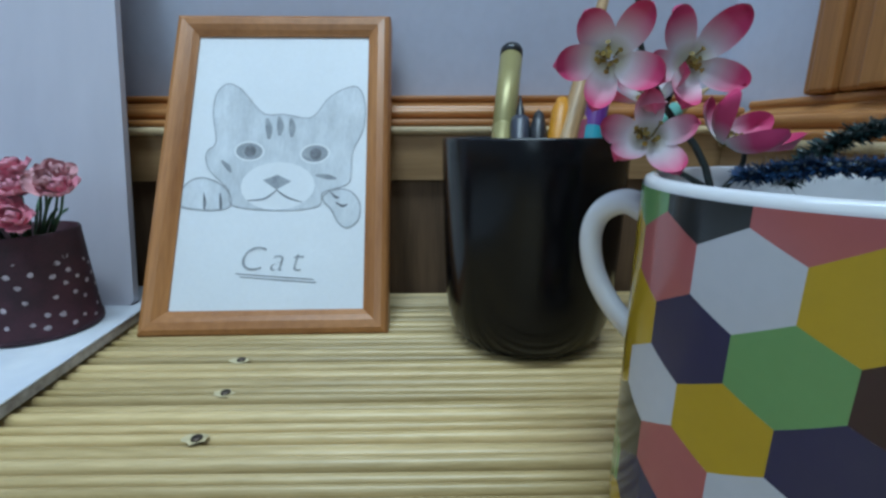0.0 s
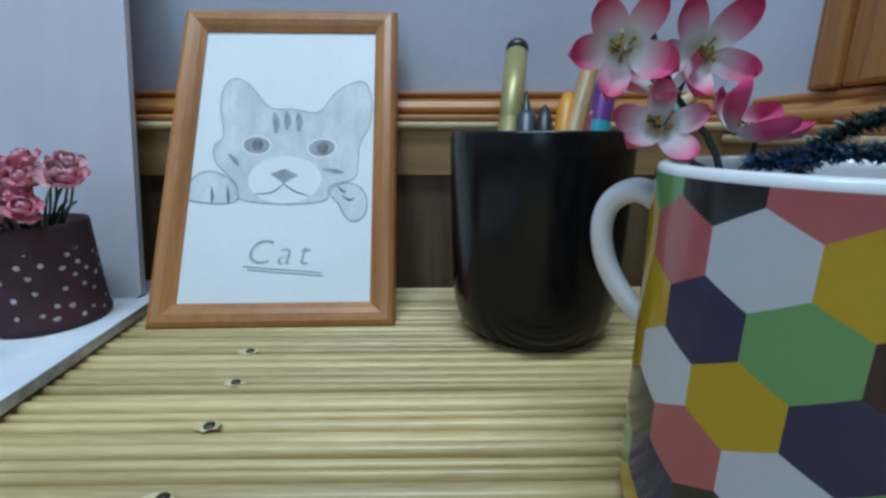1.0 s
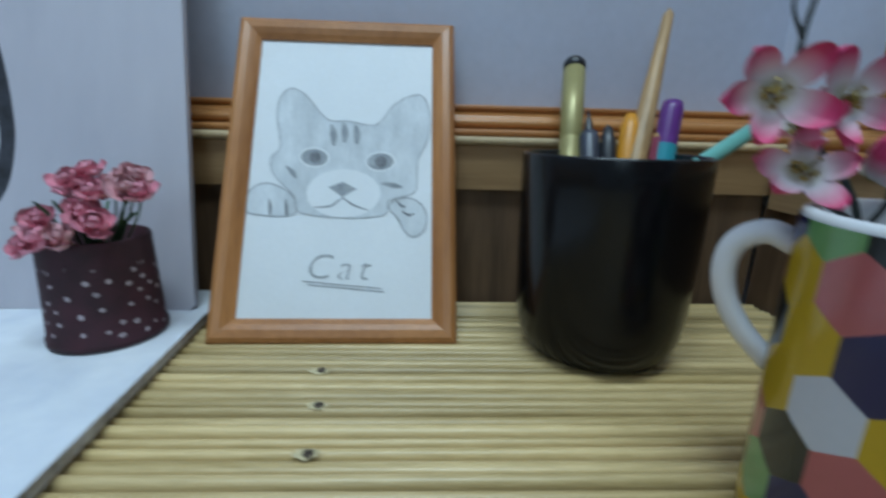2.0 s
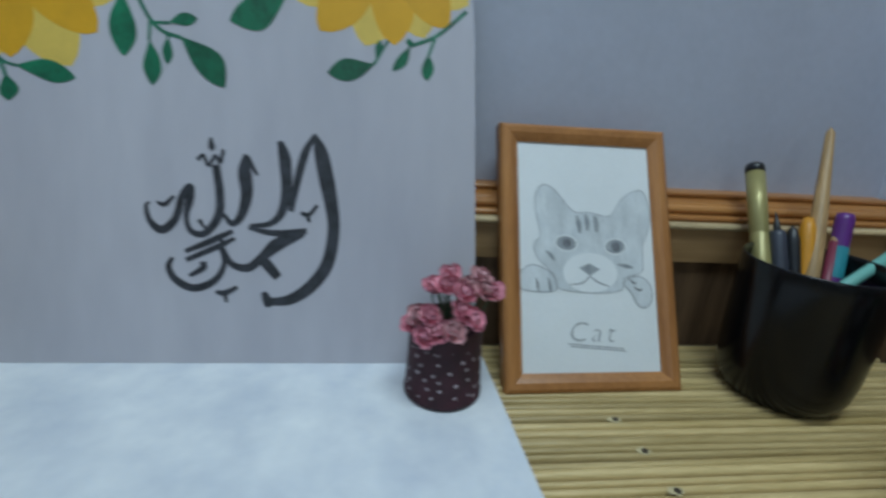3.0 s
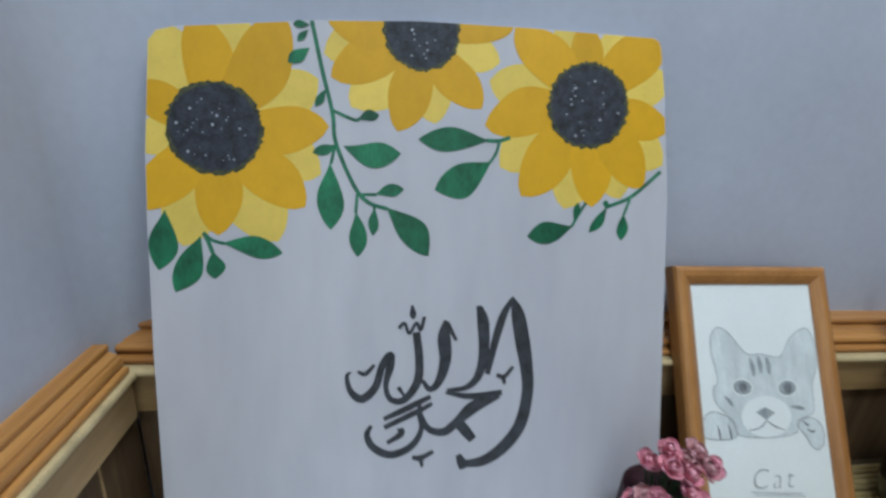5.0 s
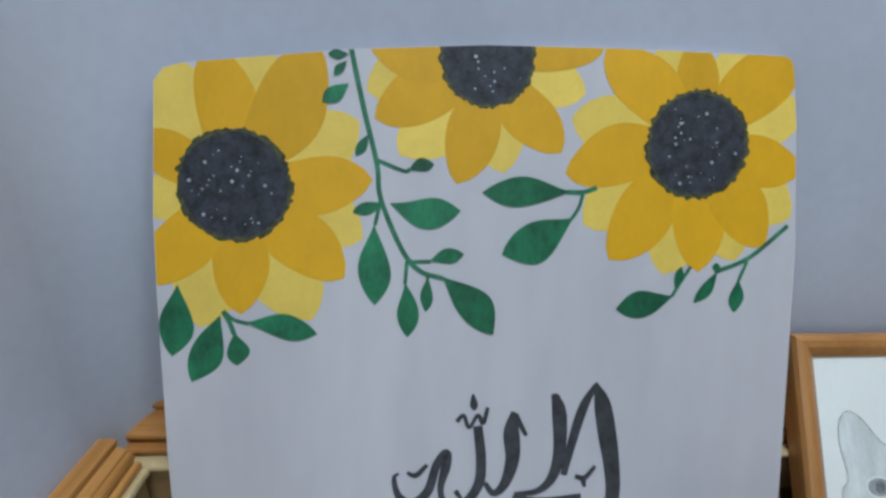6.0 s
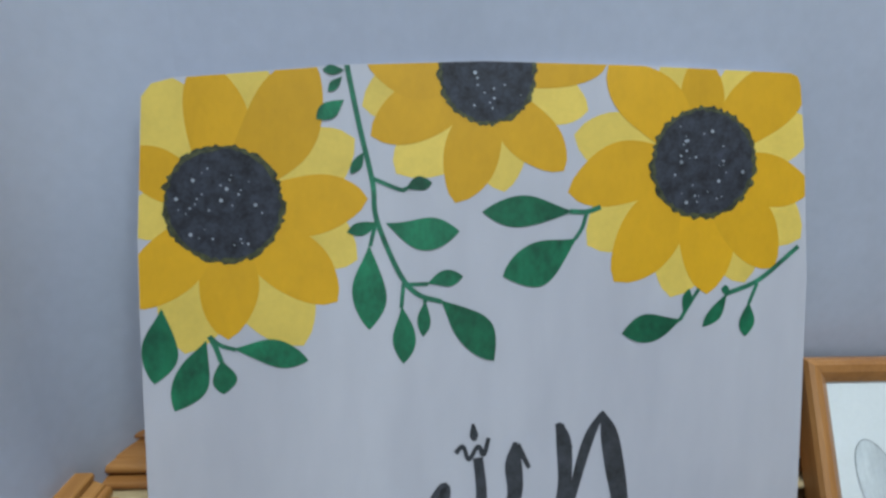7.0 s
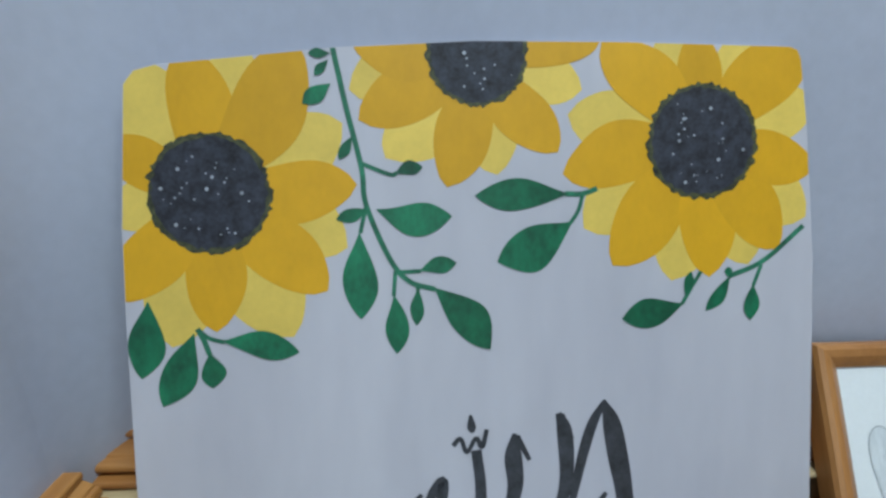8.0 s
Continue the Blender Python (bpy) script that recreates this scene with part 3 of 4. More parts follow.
def petal(c, tip, broad, off, seed, start=0.25, blunt=0.66, bow=None):
    """A painted petal or leaf from c to tip (mm), pointed at its end."""
    r = random.Random(seed)
    c, tip = Vector(c), Vector(tip)
    d = tip - c
    n = Vector((-d.y, d.x)).normalized()
    up, dn = [], []
    N = 14
    bend = (r.uniform(-0.05, 0.05) if bow is None else bow) * d.length
    for k in range(N + 1):
        s = start + (1 - start) * k / N
        b = broad / 2 * (math.sin(math.pi * min(1, s ** 1.3)) ** blunt if s < 0.999 else 0)
        mid = c + d * s + n * bend * math.sin(math.pi * s)
        wob = 1 + 0.06 * math.sin(7 * s + seed)
        up.append(mid + n * b * wob)
        dn.append(mid - n * b * (2 - wob))
    bm = bmesh.new()
    a = [bm.verts.new((p.x / 1000, -off, p.y / 1000)) for p in up]
    b = [bm.verts.new((p.x / 1000, -off, p.y / 1000)) for p in dn]
    for k in range(N):
        q = [a[k], a[k + 1], b[k + 1], b[k]]
        if k == N - 1:
            q = [a[k], a[k + 1], b[k]]
        bm.faces.new(q)
    bmesh.ops.recalc_face_normals(bm, faces=bm.faces[:])
    return bm


seed = 0
for c, rad, strong, pale in SUNFLOWERS:
    rr = random.Random(int(rad * 10))
    pts = [(c[0] + rad * rr.uniform(.90, 0.96) * math.cos(a * math.tau / 80), c[1] + rad * rr.uniform(.90, 0.96) * math.sin(a * math.tau / 80)) for a in range(80)]
    bm = clip(flat_shape(pts, 0.00032))
    disc = part("sunflower", bm, M_DISC, board, "painted sunflower with a charcoal centre")
    pts = [(c[0] + rad * rr.uniform(.96, 1.06) * math.cos(a * math.tau / 100), c[1] + rad * rr.uniform(.96, 1.06) * math.sin(a * math.tau / 100)) for a in range(100)]
    part("disc_rim", clip(flat_shape(pts, 0.00028)), M_DISC_RIM, disc, "ragged olive rim")
    bm = bmesh.new()
    for k in range(30):
        a, q = rr.uniform(0, math.tau), rad * 0.8 * math.sqrt(rr.random())
        s = rr.choice((0.3, 0.45, 0.6, 0.9))
        cen = (c[0] + q * math.cos(a), c[1] + q * math.sin(a))
        if cen[1] < 316:
            flat_shape([(cen[0] + s * math.cos(j * math.tau / 7), cen[1] + s * math.sin(j * math.tau / 7)) for j in range(7)], 0.00035 + k * 2e-6, bm=bm)
    part("seed_specks", bm, M_SPECK, disc, "white dabs of paint")["kind"] = "stuff"
    for tips, m, off, broad, label in ((pale, M_PALE_Y, 0.00006, 0.50, "pale yellow petal"), (strong, M_YELLOW, 0.00015, 0.43, "golden yellow petal")):
        for k, tip in enumerate(tips):
            seed += 1
            length = (Vector(tip) - Vector(c)).length
            bm = petal(c, tip, max(22, broad * length), off + k * 0.000008, seed)
            clip(bm)
            if bm.faces:
                part("petal", bm, m, disc)
            else:
                bm.free()
for leaves, stems in SPRIGS:
    bm = bmesh.new()
    for k, s in enumerate(stems):
        flat_band([(u, v, 2.4 if k == 0 else 1.9) for u, v in s], 0.00024 + 0.00001 * k, 0.00006, bm=bm)
    clip(bm)
    sprig = part("leaf_sprig", bm, M_STEM, board, "painted green stem with leaves")
    for k, (a, b, w, bow) in enumerate(leaves):
        seed += 1
        part("leaf", petal(a, b, w * 1.07, 0.00032 + k * 0.00001, seed, 0.02, 0.9, bow), M_GREEN, sprig)
bm = bmesh.new()
for k, s in enumerate(LETTER_STROKES):
    flat_band([(u, v, w * 1.05) for u, v, w in s], 0.00012 + 0.00001 * k, 0.00006, bm=bm)
part("lettering", bm, M_INK, board, "charcoal brush lettering in flowing Arabic script")

# ---- picture frame with a pencil sheet ----
pic = thing("picture_frame", pose(0, 0, 0.0004, -27.49, 0, 1.02), "honey wood picture frame leaning on the wall, with a pencil sheet", "picture frame")
FW, FH, FB = 0.065, 0.1944, 0.0135
PROFILE = [(0, 0.013), (0, 0.0035), (0.0012, 0.0012), (0.0035, 0.0), (0.0075, 0.0004), (0.0105, 0.0020), (0.0125, 0.0034), (FB, 0.0040), (FB, 0.013)]


def frame_rail(corner_a, corner_b, inward):
    """One mitred rail: corners on the outer edge, profile as (inset, depth)."""
    a, b, n = Vector(corner_a), Vector(corner_b), Vector(inward)
    d = (b - a).normalized()
    bm = bmesh.new()
    ra = [bm.verts.new(a + n * p + d * p + Vector((0, q, 0))) for p, q in PROFILE]
    rb = [bm.verts.new(b + n * p - d * p + Vector((0, q, 0))) for p, q in PROFILE]
    k = len(PROFILE)
    for i in range(k):
        bm.faces.new((ra[i], ra[(i + 1) % k], rb[(i + 1) % k], rb[i]))
    bm.faces.new(ra)
    bm.faces.new(rb[::-1])
    bmesh.ops.recalc_face_normals(bm, faces=bm.faces[:])
    return bm


for a, b, n, m in (((-FW, 0, 0), (FW, 0, 0), (0, 0, 1), M_FRAME), ((FW, 0, FH), (-FW, 0, FH), (0, 0, -1), M_FRAME),
                   ((-FW, 0, FH), (-FW, 0, 0), (1, 0, 0), M_FRAME_U), ((FW, 0, 0), (FW, 0, FH), (-1, 0, 0), M_FRAME_U)):
    part("frame_rail", frame_rail(a, b, n), m, pic)
part("back_board", box((-FW + 0.004, 0.0075, 0.004), (FW - 0.004, 0.0125, FH - 0.004), 0.0005, 1), M_PLY, pic, "brown backing board")
sheet = part("sheet", box((-FW + 0.011, 0.0052, 0.011), (FW - 0.011, 0.0058, FH - 0.011)), M_PAPER, pic, "white sheet with plain grey pencil shapes")
S0 = -0.0051


def sketch(name, pts, m, k, label=""):
    return part(name, flat_shape(pts, S0 + 0.00003 * k), m, sheet, label)


def oval(cx, cy, a, b, tilt=0, n=20):
    t = radians(tilt)
    return [(cx + a * math.cos(j * math.tau / n) * math.cos(t) - b * math.sin(j * math.tau / n) * math.sin(t),
             cy + a * math.cos(j * math.tau / n) * math.sin(t) + b * math.sin(j * math.tau / n) * math.cos(t)) for j in range(n)]


blob = round_off(SKETCH_BLOB, 3)
sketch("grey_shape", blob, M_SHADE, 0)
for nm, p in (("lobe_a", SKETCH_LOBE_A), ("lobe_b", SKETCH_LOBE_B)):
    sketch("grey_shape", round_off(p, 3), M_SHADE, 1)
# pale lower half, dark ovals and bands, as plain patches
sketch("pale_shape", oval(1.5, 84, 21, 14.5), M_PAPER, 1)
for cx, cy, t in ((-16.1, 105.3, -6), (21.6, 103.6, 4)):
    sketch("pale_shape", oval(cx, cy, 8.8, 6.3, t), M_PAPER, 2)
    sketch("dark_shape", oval(cx, cy, 7.6, 5.2, t), M_SHADE_DARK, 3)
    sketch("dark_shape", oval(cx + 0.5, cy, 3.4, 3.6, t), M_GRAPHITE, 4)
sketch("dark_shape", SKETCH_KITE, M_SHADE_DARK, 3)
for a, b, w in (((-7.4, 126.2), (-5.4, 112.8), 4), ((-0.4, 127.3), (0.6, 114.9), 4), ((6.6, 126.2), (7.6, 113.9), 4), ((-31.4, 99.5), (-25.4, 92.2), 3), ((22.6, 90.2), (34.6, 88.1), 3)):
    part("dark_shape", flat_band([(*a, w * .4), ((a[0] + b[0]) / 2 + .6, (a[1] + b[1]) / 2, w), (*b, w * .4)], S0 + 0.00014, 0.00003), M_SHADE_DARK, sheet)
for p, w in ((blob, 0.6), (round_off(SKETCH_LOBE_A, 3), 0.8), (round_off(SKETCH_LOBE_B, 3), 0.8)):
    part("pencil_line", flat_band([(q[0], q[1], w) for q in list(p) + [p[0]]], S0 + 0.00017, 0.00003), M_GRAPHITE_PALE, sheet)
for p in ([(-14.8, 75.2, .4), (-5.4, 76.3, .9), (1.0, 81.3, .6)], [(1.0, 81.3, .6), (7.6, 76.8, .9), (15.7, 74.0, .4)], [(-39.4, 79.9, .5), (-38.4, 73.7, 1.6), (-38.4, 70.1, .5)], [(-30.4, 79.9, .5), (-29.4, 72.7, 1.6), (-29.4, 69.6, .5)],
          [(31.6, 79.9, .5), (34.6, 76.8, 1.4), (36.6, 76.8, .5)], [(34.6, 73.7, .5), (38.6, 71.6, 1.4), (41.6, 72.7, .5)],
          [(-17.9, 33.5, .4), (3.0, 31.6, .4), (24.4, 29.8, .4)], [(-15.5, 31.6, .4), (5.0, 29.8, .4), (25.6, 28.0, .4)]):
    part("pencil_line", flat_band(p, S0 + 0.00020, 0.00003), M_GRAPHITE, sheet)
txt = bpy.data.curves.new("word", "FONT")
txt.body, txt.size, txt.shear, txt.space_character, txt.offset = "Cat", 0.0200, 0.22, 1.28, -0.00036
word = new("word", txt)
word.parent = sheet
word.matrix_basis = pose(-0.0178, -S0 - 0.00025, 0.0352, 90, 1.5, 0)
txt.materials.append(M_GRAPHITE_PALE)
word["label"] = "pencil word on the sheet"

# ---- black mug ----
MX, MY = 0.1375, 0.0045
mug = thing("black_mug", pose(MX, MY, 0.0006), "large glossy black ceramic mug used as a pen holder", "mug")
part("body", lathe([(0, 0.0), (0.0326, 0.0), (0.0348, 0.0012), (0.0380, 0.006), (0.0403, 0.013), (0.0418, 0.025), (0.0427, 0.05), (0.0433, 0.085), (0.0434, 0.0975), (0.0431, 0.0988),
                    (0.0422, 0.0990), (0.0413, 0.0984), (0.0409, 0.096), (0.0398, 0.05), (0.0385, 0.02), (0.0326, 0.008), (0, 0.006)], 72), M_BLACK, mug, smooth=True)
hp = smooth_line([(0.046, 0, 0.080), (0.062, 0, 0.083), (0.074, 0, 0.068), (0.073, 0, 0.045), (0.062, 0, 0.026), (0.0455, 0, 0.022)], 6)
part("handle", tube(hp, 0.0050, 12, flat=1.3), M_BLACK, mug, smooth=True, m=pose(0, 0, 0, 0, 0, 40))


def stick(name, label, category, top, foot, spans):
    """A pen or pencil in the mug: spans of (part name, material, profile as (radius, share of the length))."""
    top, foot = Vector(top), Vector(foot)
    m = Matrix.Translation(foot) @ (top - foot).to_track_quat("Z", "X").to_matrix().to_4x4()
    ln = (top - foot).length
    ob = thing(name, m, label, category, "pens in the mug")
    for nm, mt, prof in spans:
        part(nm, lathe([(r, s * ln) for r, s in prof], 20), mt, ob, smooth=nm != "band")
    return ob


g = stick("marker_pen", "olive gold marker pen with black cap end and clip", "pen", (0.1380, 0.0820, 0.1515), (0.1120, -0.018, 0.010),
          [("barrel", M_GOLD, [(0, 0), (0.0058, 0), (0.0062, 0.5), (0.0063, 0.66), (0.0059, 0.665), (0.0059, 0.67), (0.0064, 0.675), (0.0067, 0.80), (0.0067, 0.955), (0, 0.956)]),
           ("cap_end", M_DARK, [(0, 0.955), (0.0068, 0.955), (0.0068, 0.985), (0.0056, 0.997), (0, 1.0)])])
part("clip", box((-0.0096, -0.0022, 0.085), (-0.0066, 0.0022, 0.164), 0.0008, 1), M_DARK, g, "black plastic clip")
stick("fine_liner", "dark slate pen with a bare pointed nib", "pen", (0.1385, 0.0500, 0.1215), (0.1300, -0.012, 0.010),
      [("barrel", M_SLATE, [(0, 0), (0.0052, 0), (0.0055, 0.3), (0.0055, 0.86), (0.0048, 0.885), (0, 0.886)]),
       ("nib", M_DARK, [(0.0026, 0.885), (0.0022, 0.93), (0.0010, 0.965), (0.0005, 1.0), (0, 1.0)])])
stick("short_pen", "short black pen with a grey tip", "pen", (0.1475, 0.0420, 0.1140), (0.1380, -0.010, 0.010),
      [("barrel", M_DARK, [(0, 0), (0.0042, 0), (0.0045, 0.9), (0.0028, 0.97), (0, 1.0)])])
stick("yellow_pen", "orange yellow plastic pen", "pen", (0.1610, 0.0450, 0.1200), (0.1400, -0.010, 0.009),
      [("barrel", M_ORANGE, [(0, 0), (0.0048, 0), (0.0052, 0.55), (0.0058, 0.80), (0.0052, 0.93), (0.0030, 0.99), (0, 1.0)])])
stick("paint_brush", "long pale wooden paint brush handle", "brush", (0.1930, 0.0820, 0.1835), (0.1280, -0.020, 0.010),
      [("handle", M_WOODSTICK, [(0, 0), (0.0030, 0), (0.0044, 0.3), (0.0057, 0.50), (0.0052, 0.64), (0.0040, 0.82), (0.0031, 0.97), (0, 1.0)])])
stick("wine_pencil", "wine red pencil with a sharpened tip", "pencil", (0.1720, 0.0300, 0.1140), (0.1450, -0.008, 0.010),
      [("shaft", M_WINE, [(0, 0), (0.0036, 0), (0.0036, 0.93), (0, 0.931)]), ("tip", M_WOODSTICK, [(0.0034, 0.93), (0.001, 1.0), (0, 1.0)])])
p = stick("purple_marker", "purple marker with a turquoise printed band", "pen", (0.1780, 0.0340, 0.1260), (0.1520, -0.006, 0.012),
          [("barrel", M_PURPLE, [(0, 0), (0.0052, 0), (0.0056, 0.5), (0.0058, 0.96), (0.0050, 0.995), (0, 1.0)]),
           ("band", M_TEAL_D, [(0.00565, 0.62), (0.0060, 0.62), (0.0060, 0.80), (0.00575, 0.80)])])
stick("mint_pencil", "mint green pencil leaning out of the mug", "pencil", (0.2220, 0.0120, 0.1220), (0.1130, -0.004, 0.052),
      [("shaft", M_TEAL, [(0, 0), (0.0038, 0), (0.0038, 0.86), (0, 0.861)]), ("tip", M_LIP, [(0.0037, 0.86), (0.0024, 0.93), (0.0006, 1.0), (0, 1.0)])])

# ---- hexagon mug ----
HX, HY, HR, HH = 0.1749, -0.1224, 0.038, 0.0918
hexmug = thing("hexagon_mug", pose(HX, HY, 0.0006), "white ceramic mug printed with coloured hexagons, holding silk flowers", "mug")
part("body", lathe([(0, 0.0015), (0.031, 0.0015), (0.032, 0), (0.0355, 0), (0.0374, 0.0014), (HR - 0.0003, 0.004), (HR - 0.0003, HH - 0.002), (HR - 0.0006, HH - 0.0006), (HR - 0.0018, HH),
                    (HR - 0.0034, HH - 0.0005), (HR - 0.0040, HH - 0.003), (HR - 0.0042, 0.02), (HR - 0.008, 0.007), (0, 0.006)], 80), M_CERAMIC, hexmug, smooth=True)
hp = smooth_line([(0.0365, 0, 0.0805), (0.0435, 0, 0.0830), (0.0500, 0, 0.0795), (0.0524, 0, 0.0720), (0.0505, 0, 0.062), (0.0450, 0, 0.053), (0.0365, 0, 0.045)], 7)
part("handle", tube(hp, 0.0030, 14, flat=1.25), M_CERAMIC, hexmug, "white handle", smooth=True, m=pose(0, 0, 0, 0, 0, 138))
COLUMNS = 14
SIDE, WIDE, PITCH = 0.00953, math.tau * HR / COLUMNS, 0.0143
# rows from the rim down, columns round from the white one that faces the room
KNOWN = {(-1, -1): "g", (-1, 0): "k", (-1, 1): "p", (-1, 2): "w", (0, -2): "y", (0, -1): "p", (0, 0): "w", (0, 1): "y", (0, 2): "m", (1, -1): "y", (1, 0): "n", (1, 1): "g", (1, 2): "m", (1, -2): "k",
         (2, -2): "y", (2, -1): "w", (2, 0): "y", (2, 1): "n", (2, 2): "m", (3, -1): "k", (3, 0): "p", (3, 1): "w", (3, 2): "g", (4, -1): "n", (4, 0): "k", (4, 1): "y", (4, -2): "g", (1, -3): "w", (2, -3): "n"}
rr = random.Random(11)
for row in range(-1, 6):
    for col in range(-7, 7):
        zc = 0.0765 - PITCH * row
        key = KNOWN.get((row, col)) or rr.choice("wgypnk")
        az = radians(-148.5) + (col - (0.5 if row % 2 else 0)) * WIDE / HR
        bm = bmesh.new()
        bm.faces.new([bm.verts.new((WIDE / 2 * x, 0, zc + SIDE * z)) for x, z in ((0, 1), (-1, 0.5), (-1, -0.5), (0, -1), (1, -0.5), (1, 0.5))])
        for cut in np.arange(-0.006, 0.0061, 0.003):
            bmesh.ops.bisect_plane(bm, geom=bm.verts[:] + bm.edges[:] + bm.faces[:], plane_co=(cut, 0, 0), plane_no=(1, 0, 0))
        for z, s in ((HH - 0.0022, 1), (0.0042, -1)):
            bmesh.ops.bisect_plane(bm, geom=bm.verts[:] + bm.edges[:] + bm.faces[:], plane_co=(0, 0, z), plane_no=(0, 0, s), clear_outer=True)
        if not bm.faces:
            bm.free()
            continue
        for v in bm.verts:
            a = az + v.co.x / HR
            v.co = ((HR + 0.00005) * math.cos(a), (HR + 0.00005) * math.sin(a), v.co.z)
        bmesh.ops.recalc_face_normals(bm, faces=bm.faces[:])
        for f in bm.faces:
            c = f.calc_center_median()
            if f.normal.x * c.x + f.normal.y * c.y < 0:
                f.normal_flip()
        part("hexagon", bm, M_HEX[key], hexmug, smooth=True)


# ---- silk flowers in the hexagon mug ----
def silk_petal(length, breadth, cup, seed):
    r = random.Random(seed)
    bm = bmesh.new()
    N, K = 10, 6
    grid = []
    for i in range(N + 1):
        s = math.sin(math.pi / 2 * i / N)
        b = breadth / 2 * max(0.14 * (1 - s), math.sqrt(max(0, 1 - (2 * s ** 1.2 - 1) ** 2)))
        row = []
        for j in range(K + 1):
            q = -1 + 2 * j / K
            z = cup * (q * q * 0.35 * s + 0.5 * s ** 2) * length + 0.0005 * math.sin(9 * q + seed) * s
            row.append(bm.verts.new((length * (0.06 + 0.94 * s) * (1 - 0.04 * q * q), b * q, z)))
        grid.append(row)
    for a, b in zip(grid, grid[1:]):
        for j in range(K):
            bm.faces.new((a[j], b[j], b[j + 1], a[j + 1]))
    return bm


def blossom(name, m, label, size, seed, cups=(0.25, 0.5)):
    r = random.Random(seed)
    ob = thing(name, m, label, "flower", "silk blossoms in the mug")
    for k in range(5):
        part("petal", silk_petal(size * r.uniform(.92, 1.08), size * r.uniform(.56, .66), r.uniform(*cups), seed + k), M_SILK, ob, smooth=True,
             m=pose(0, 0, 0.0004 * k, r.uniform(-12, 12), r.uniform(-12, 6), 72 * k + r.uniform(-9, 9)))
    bm = bmesh.new()
    for k in range(12):
        a, q = r.uniform(0, math.tau), r.uniform(0.0004, 0.0024)
        tip = Vector((q * math.cos(a) * 1.5, q * math.sin(a) * 1.5, r.uniform(0.003, 0.0050)))
        tube([(q * math.cos(a) * .5, q * math.sin(a) * .5, 0), tip * 0.9, tip], [0.00025, 0.00025, 0.0007], 6, bm)
    part("stamen_tuft", bm, M_STAMEN, ob, "yellow and black stamens")["kind"] = "stuff"
    return ob


def facing(p, n, spin):
    return Matrix.Translation(p) @ Vector(n).to_track_quat("Z", "Y").to_matrix().to_4x4() @ pose(0, 0, 0, 0, 0, spin)


blossom("silk_blossom", facing((0.1344, -0.095, 0.1192), (-0.30, -0.93, 0.05), 118), "white silk blossom with deep pink petal tips", 0.0138, 21)
blossom("silk_blossom", facing((0.1549, -0.093, 0.1185), (0.05, -0.95, 0.10), 110), "white silk blossom with pink rims, half turned", 0.0136, 33, (0.3, 0.6))
blossom("silk_blossom", facing((0.1455, -0.096, 0.1000), (-0.35, -0.80, 0.40), 20), "small open pink and white silk blossom", 0.0125, 45, (0.3, 0.6))
blossom("silk_blossom", facing((0.1660, -0.094, 0.0985), (0.50, -0.45, 0.70), 75), "pink silk blossom seen from behind", 0.0132, 57, (0.7, 1.1))
blossom("silk_blossom", facing((0.1480, -0.090, 0.1095), (-0.4, -0.5, 0.7), 10), "deep pink silk blossom between the others", 0.0105, 63, (0.5, 0.9))
stalk = thing("flower_stalk", pose(0, 0, 0), "dark branching stalk of the silk flowers", "stalk")
bm = bmesh.new()
for line, r0 in (([(0.1725, -0.1075, 0.010), (0.1625, -0.0995, 0.085), (0.1510, -0.0920, 0.108), (0.1435, -0.0915, 0.122), (0.1410, -0.0925, 0.133), (0.1435, -0.0925, 0.150)], 0.0010),
                 ([(0.1625, -0.0995, 0.085), (0.1695, -0.0975, 0.092), (0.1715, -0.0955, 0.098)], 0.0009), ([(0.1510, -0.0920, 0.108), (0.1530, -0.0920, 0.114), (0.1540, -0.0915, 0.1165)], 0.0007),
                 ([(0.1605, -0.0985, 0.088), (0.1505, -0.0955, 0.094), (0.1435, -0.0965, 0.098)], 0.0008), ([(0.1435, -0.0915, 0.122), (0.1385, -0.0925, 0.119), (0.1325, -0.0945, 0.1165)], 0.0006),
                 ([(0.1410, -0.0925, 0.133), (0.1375, -0.0925, 0.139), (0.1370, -0.0925, 0.143)], 0.0006)):
    pts = smooth_line(line, 5)
    tube(pts, [r0 * (1 - 0.4 * i / len(pts)) for i in range(len(pts))], 8, bm)
part("stem", bm, M_STALK, stalk, smooth=True)


def tinsel(name, line, mt, label, seed, r=0.006):
    rr = random.Random(seed)
    ob = thing(name, pose(0, 0, 0), label, "tinsel")
    pts = smooth_line(line, 10)
    part("cord", tube(pts, 0.0012, 8), M_STALK, ob, smooth=True)
    bm = bmesh.new()
    for i in range(2600):
        c = pts[rr.randrange(len(pts))]
        d = Vector((rr.gauss(0, 1), rr.gauss(0, 1), rr.gauss(0, 1))).normalized() * r * rr.uniform(.5, 1.1)
        w = d.orthogonal().normalized() * 0.0005
        vs = [bm.verts.new(c + w), bm.verts.new(c - w), bm.verts.new(c + d - w * .3), bm.verts.new(c + d + w * .3)]
        bm.faces.new(vs)
    part("fringe", bm, mt, ob)["kind"] = "stuff"
    return ob


tinsel("tinsel_strand", [(0.1620, -0.1110, 0.092), (0.1720, -0.1190, 0.0945), (0.1820, -0.1290, 0.0945), (0.1880, -0.1370, 0.091)], M_TINSEL_B, "dark blue green tinsel lying in the mug", 3, 0.0036)
tinsel("tinsel_strand", [(0.1760, -0.1050, 0.090), (0.1840, -0.1070, 0.099), (0.1940, -0.1130, 0.1035), (0.1995, -0.1250, 0.101), (0.2000, -0.1350, 0.090)], M_TINSEL, "dark green tinsel curling over the mug rim", 5, 0.0040)

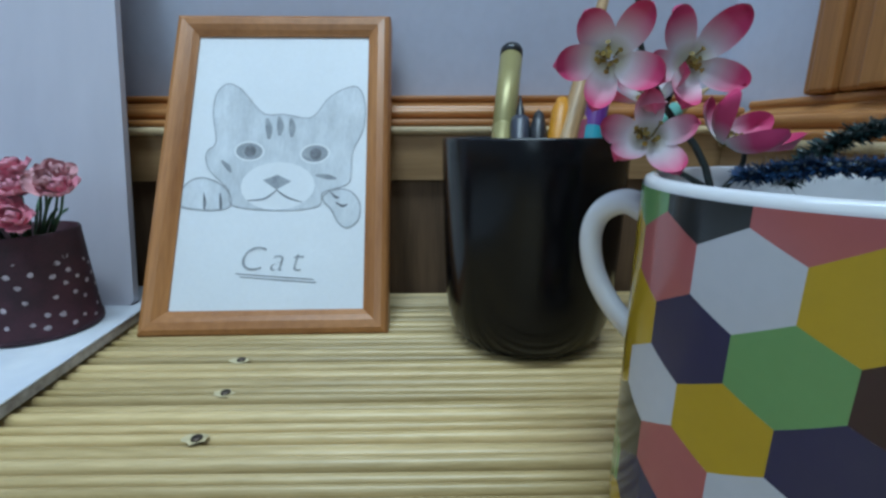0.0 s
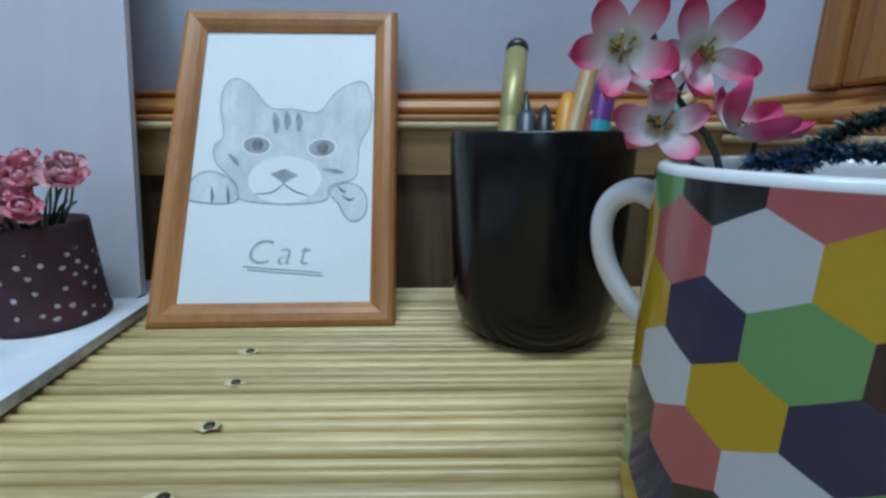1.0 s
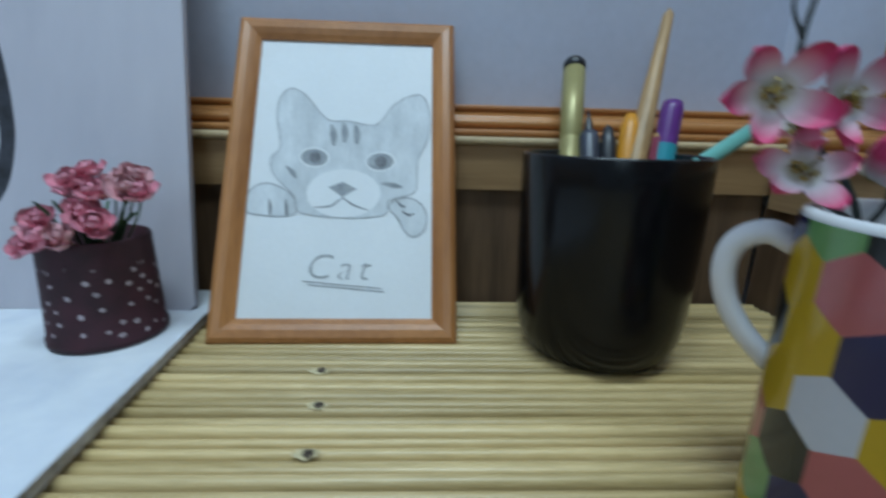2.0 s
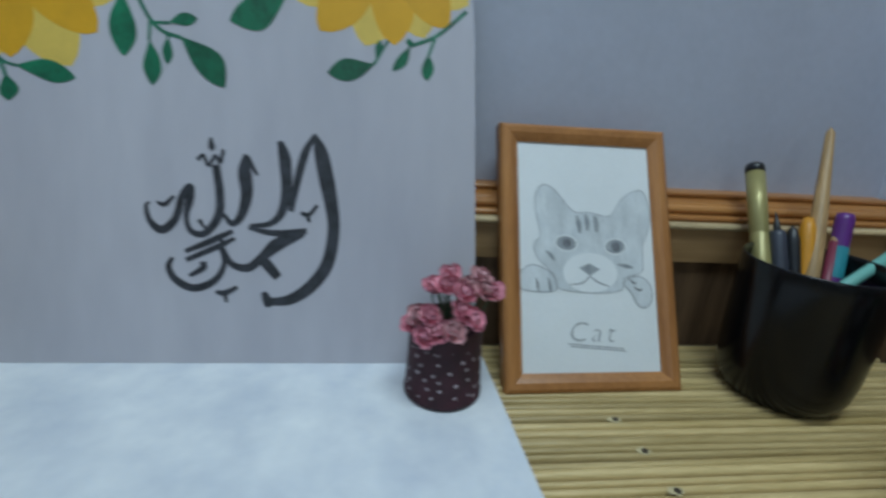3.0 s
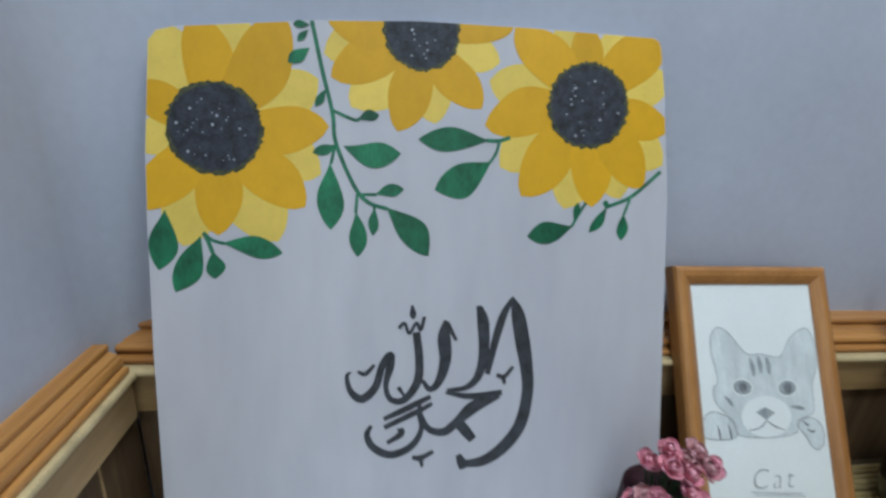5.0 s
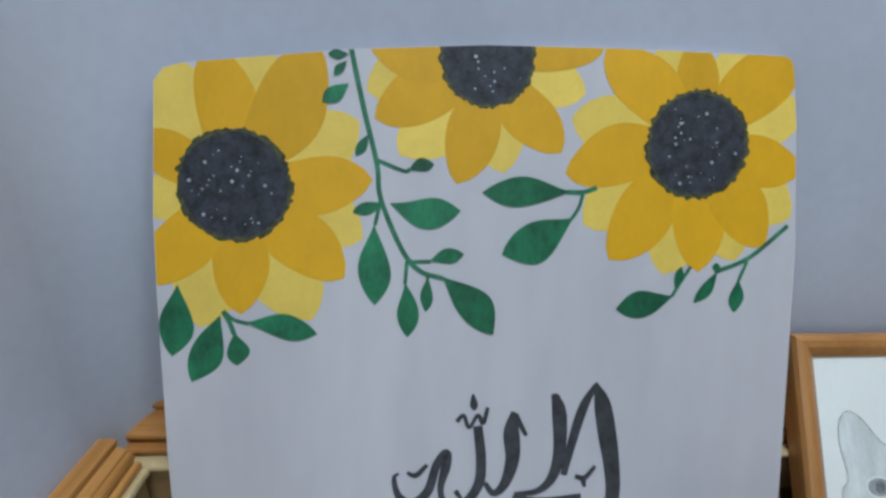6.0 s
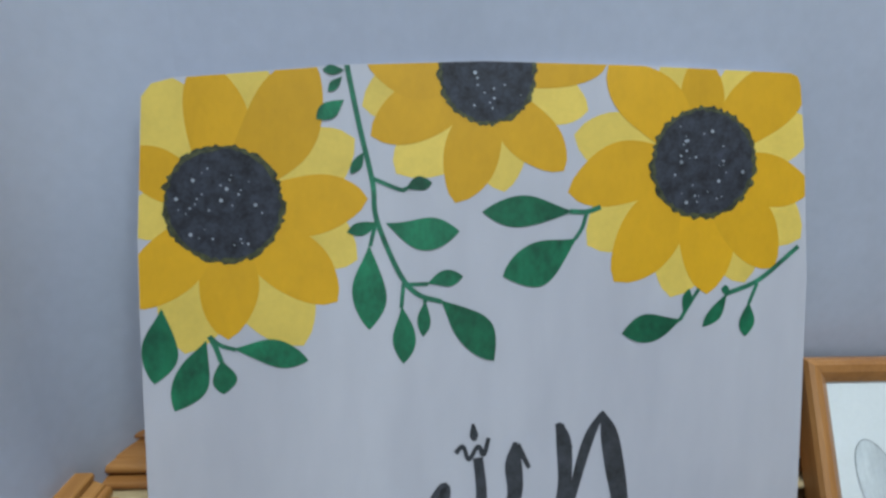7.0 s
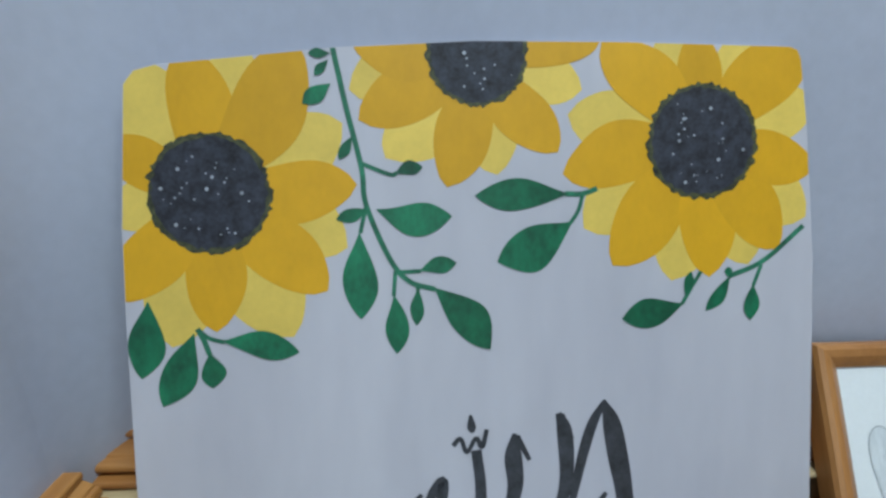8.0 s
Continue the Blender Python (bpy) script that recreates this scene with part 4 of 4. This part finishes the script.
# ---- dotted pot with pink flowers ----
PXC, PYC = -0.108, -0.0010
pot = thing("dotted_pot", pose(PXC, PYC, 0.0074), "small maroon cloth-covered pot with white dots", "flower pot")
part("body", lathe([(0, 0), (0.0240, 0), (0.0250, 0.0008), (0.0250, 0.0035), (0.0243, 0.0045), (0.0236, 0.020), (0.0226, 0.047), (0.0226, 0.0492), (0.0221, 0.0500), (0.0214, 0.0496), (0.0212, 0.040), (0, 0.038)], 56),
     M_FABRIC, pot, smooth=True)
rr = random.Random(8)
bm = bmesh.new()
placed = []
tries = 0
while len(placed) < 105 and tries < 6000:
    tries += 1
    a, z = rr.uniform(0, math.tau), rr.uniform(0.005, 0.047)
    if any((min(abs(a - b), math.tau - abs(a - b)) * 0.0235) ** 2 + (z - q) ** 2 < 0.0050 ** 2 for b, q in placed):
        continue
    placed.append((a, z))
    rad = 0.0244 - 0.0020 * z / 0.05 + 0.00004
    s = rr.uniform(0.0010, 0.0014)
    vs = []
    for j in range(9):
        t = j * math.tau / 9
        q = s * rr.uniform(.8, 1.2)
        aa, zz = a + q * math.cos(t) / rad, z + q * math.sin(t) * .9
        r2 = (0.0243 - (zz - 0.0045) * 0.000045 / 0.001) + 0.00012
        vs.append(bm.verts.new((r2 * math.cos(aa), r2 * math.sin(aa), zz)))
    bm.faces.new(vs)
part("dots", bm, M_DOT, pot, "scattered off-white dots")["kind"] = "stuff"


def small_bloom(m, seed, parent):
    r = random.Random(seed)
    mt = M_PINK if seed % 3 else M_PINK_PALE
    heart = part("bloom", lathe([(0, 0), (0.0016, 0.0008), (0.0019, 0.0022), (0.0010, 0.0034), (0, 0.0036)], 10), mt, parent, smooth=True, m=m)
    for ring, (n, size, tilt) in enumerate(((5, 0.0092, 14), (5, 0.0080, 42), (4, 0.0062, 66))):
        for k in range(n):
            mm = pose(0, 0, 0.0006 * ring, 0, 0, 360 / n * k + 31 * ring + r.uniform(-12, 12)) @ pose(0, 0, 0, r.uniform(-12, 12), -tilt + r.uniform(-10, 10), 0)
            part("petal", silk_petal(size * r.uniform(.85, 1.1), size * 0.95, 0.5, seed + k), mt, heart, smooth=True, m=mm)
    return heart


posy = thing("pink_posy", pose(PXC, PYC, 0.0074), "bunch of small rose pink cloth flowers on green stems", "flowers")
rr = random.Random(5)
HEADS = [(-0.004, -0.004, 0.074), (0.006, -0.012, 0.062), (0.020, -0.004, 0.072), (0.026, -0.002, 0.070), (-0.015, -0.012, 0.059), (-0.022, -0.008, 0.056), (-0.017, -0.018, 0.049),
         (-0.025, -0.004, 0.050), (0.012, 0.002, 0.072), (0.001, 0.004, 0.078), (-0.012, 0.006, 0.068), (0.019, 0.005, 0.076), (0.008, -0.006, 0.070), (-0.008, -0.018, 0.052),
         (0.002, -0.019, 0.053), (0.012, -0.015, 0.058)]
for k, h in enumerate(HEADS):
    h = Vector((h[0] * (0.98 if h[0] > 0 else 0.82), h[1], h[2] - 0.002))
    base = Vector((h.x * 0.35, h.y * 0.35, 0.0385))
    mid = base.lerp(h, 0.55) + Vector((h.x * 0.12, h.y * 0.12, 0.002))
    part("stem", tube(smooth_line([base, mid, h], 6), 0.00055, 6), M_LEAFY, posy, smooth=True)
    n = Vector((h.x * 14 + rr.uniform(-.3, .3), h.y * 14 - 0.35, 0.75))
    small_bloom(facing(h, n, rr.uniform(0, 72)), 100 + 7 * k, posy)
for k in range(16):
    a, q = rr.uniform(0, math.tau), rr.uniform(0.004, 0.022)
    tip = Vector((q * math.cos(a), q * math.sin(a), rr.uniform(0.054, 0.070)))
    base = Vector((tip.x * 0.3, tip.y * 0.3, 0.0385))
    part("green_blade", tube(smooth_line([base, base.lerp(tip, .6) + Vector((0, 0, 0.003)), tip], 5), [0.0007] * 10 + [0.0002], 6, flat=0.5), M_LEAFY, posy)
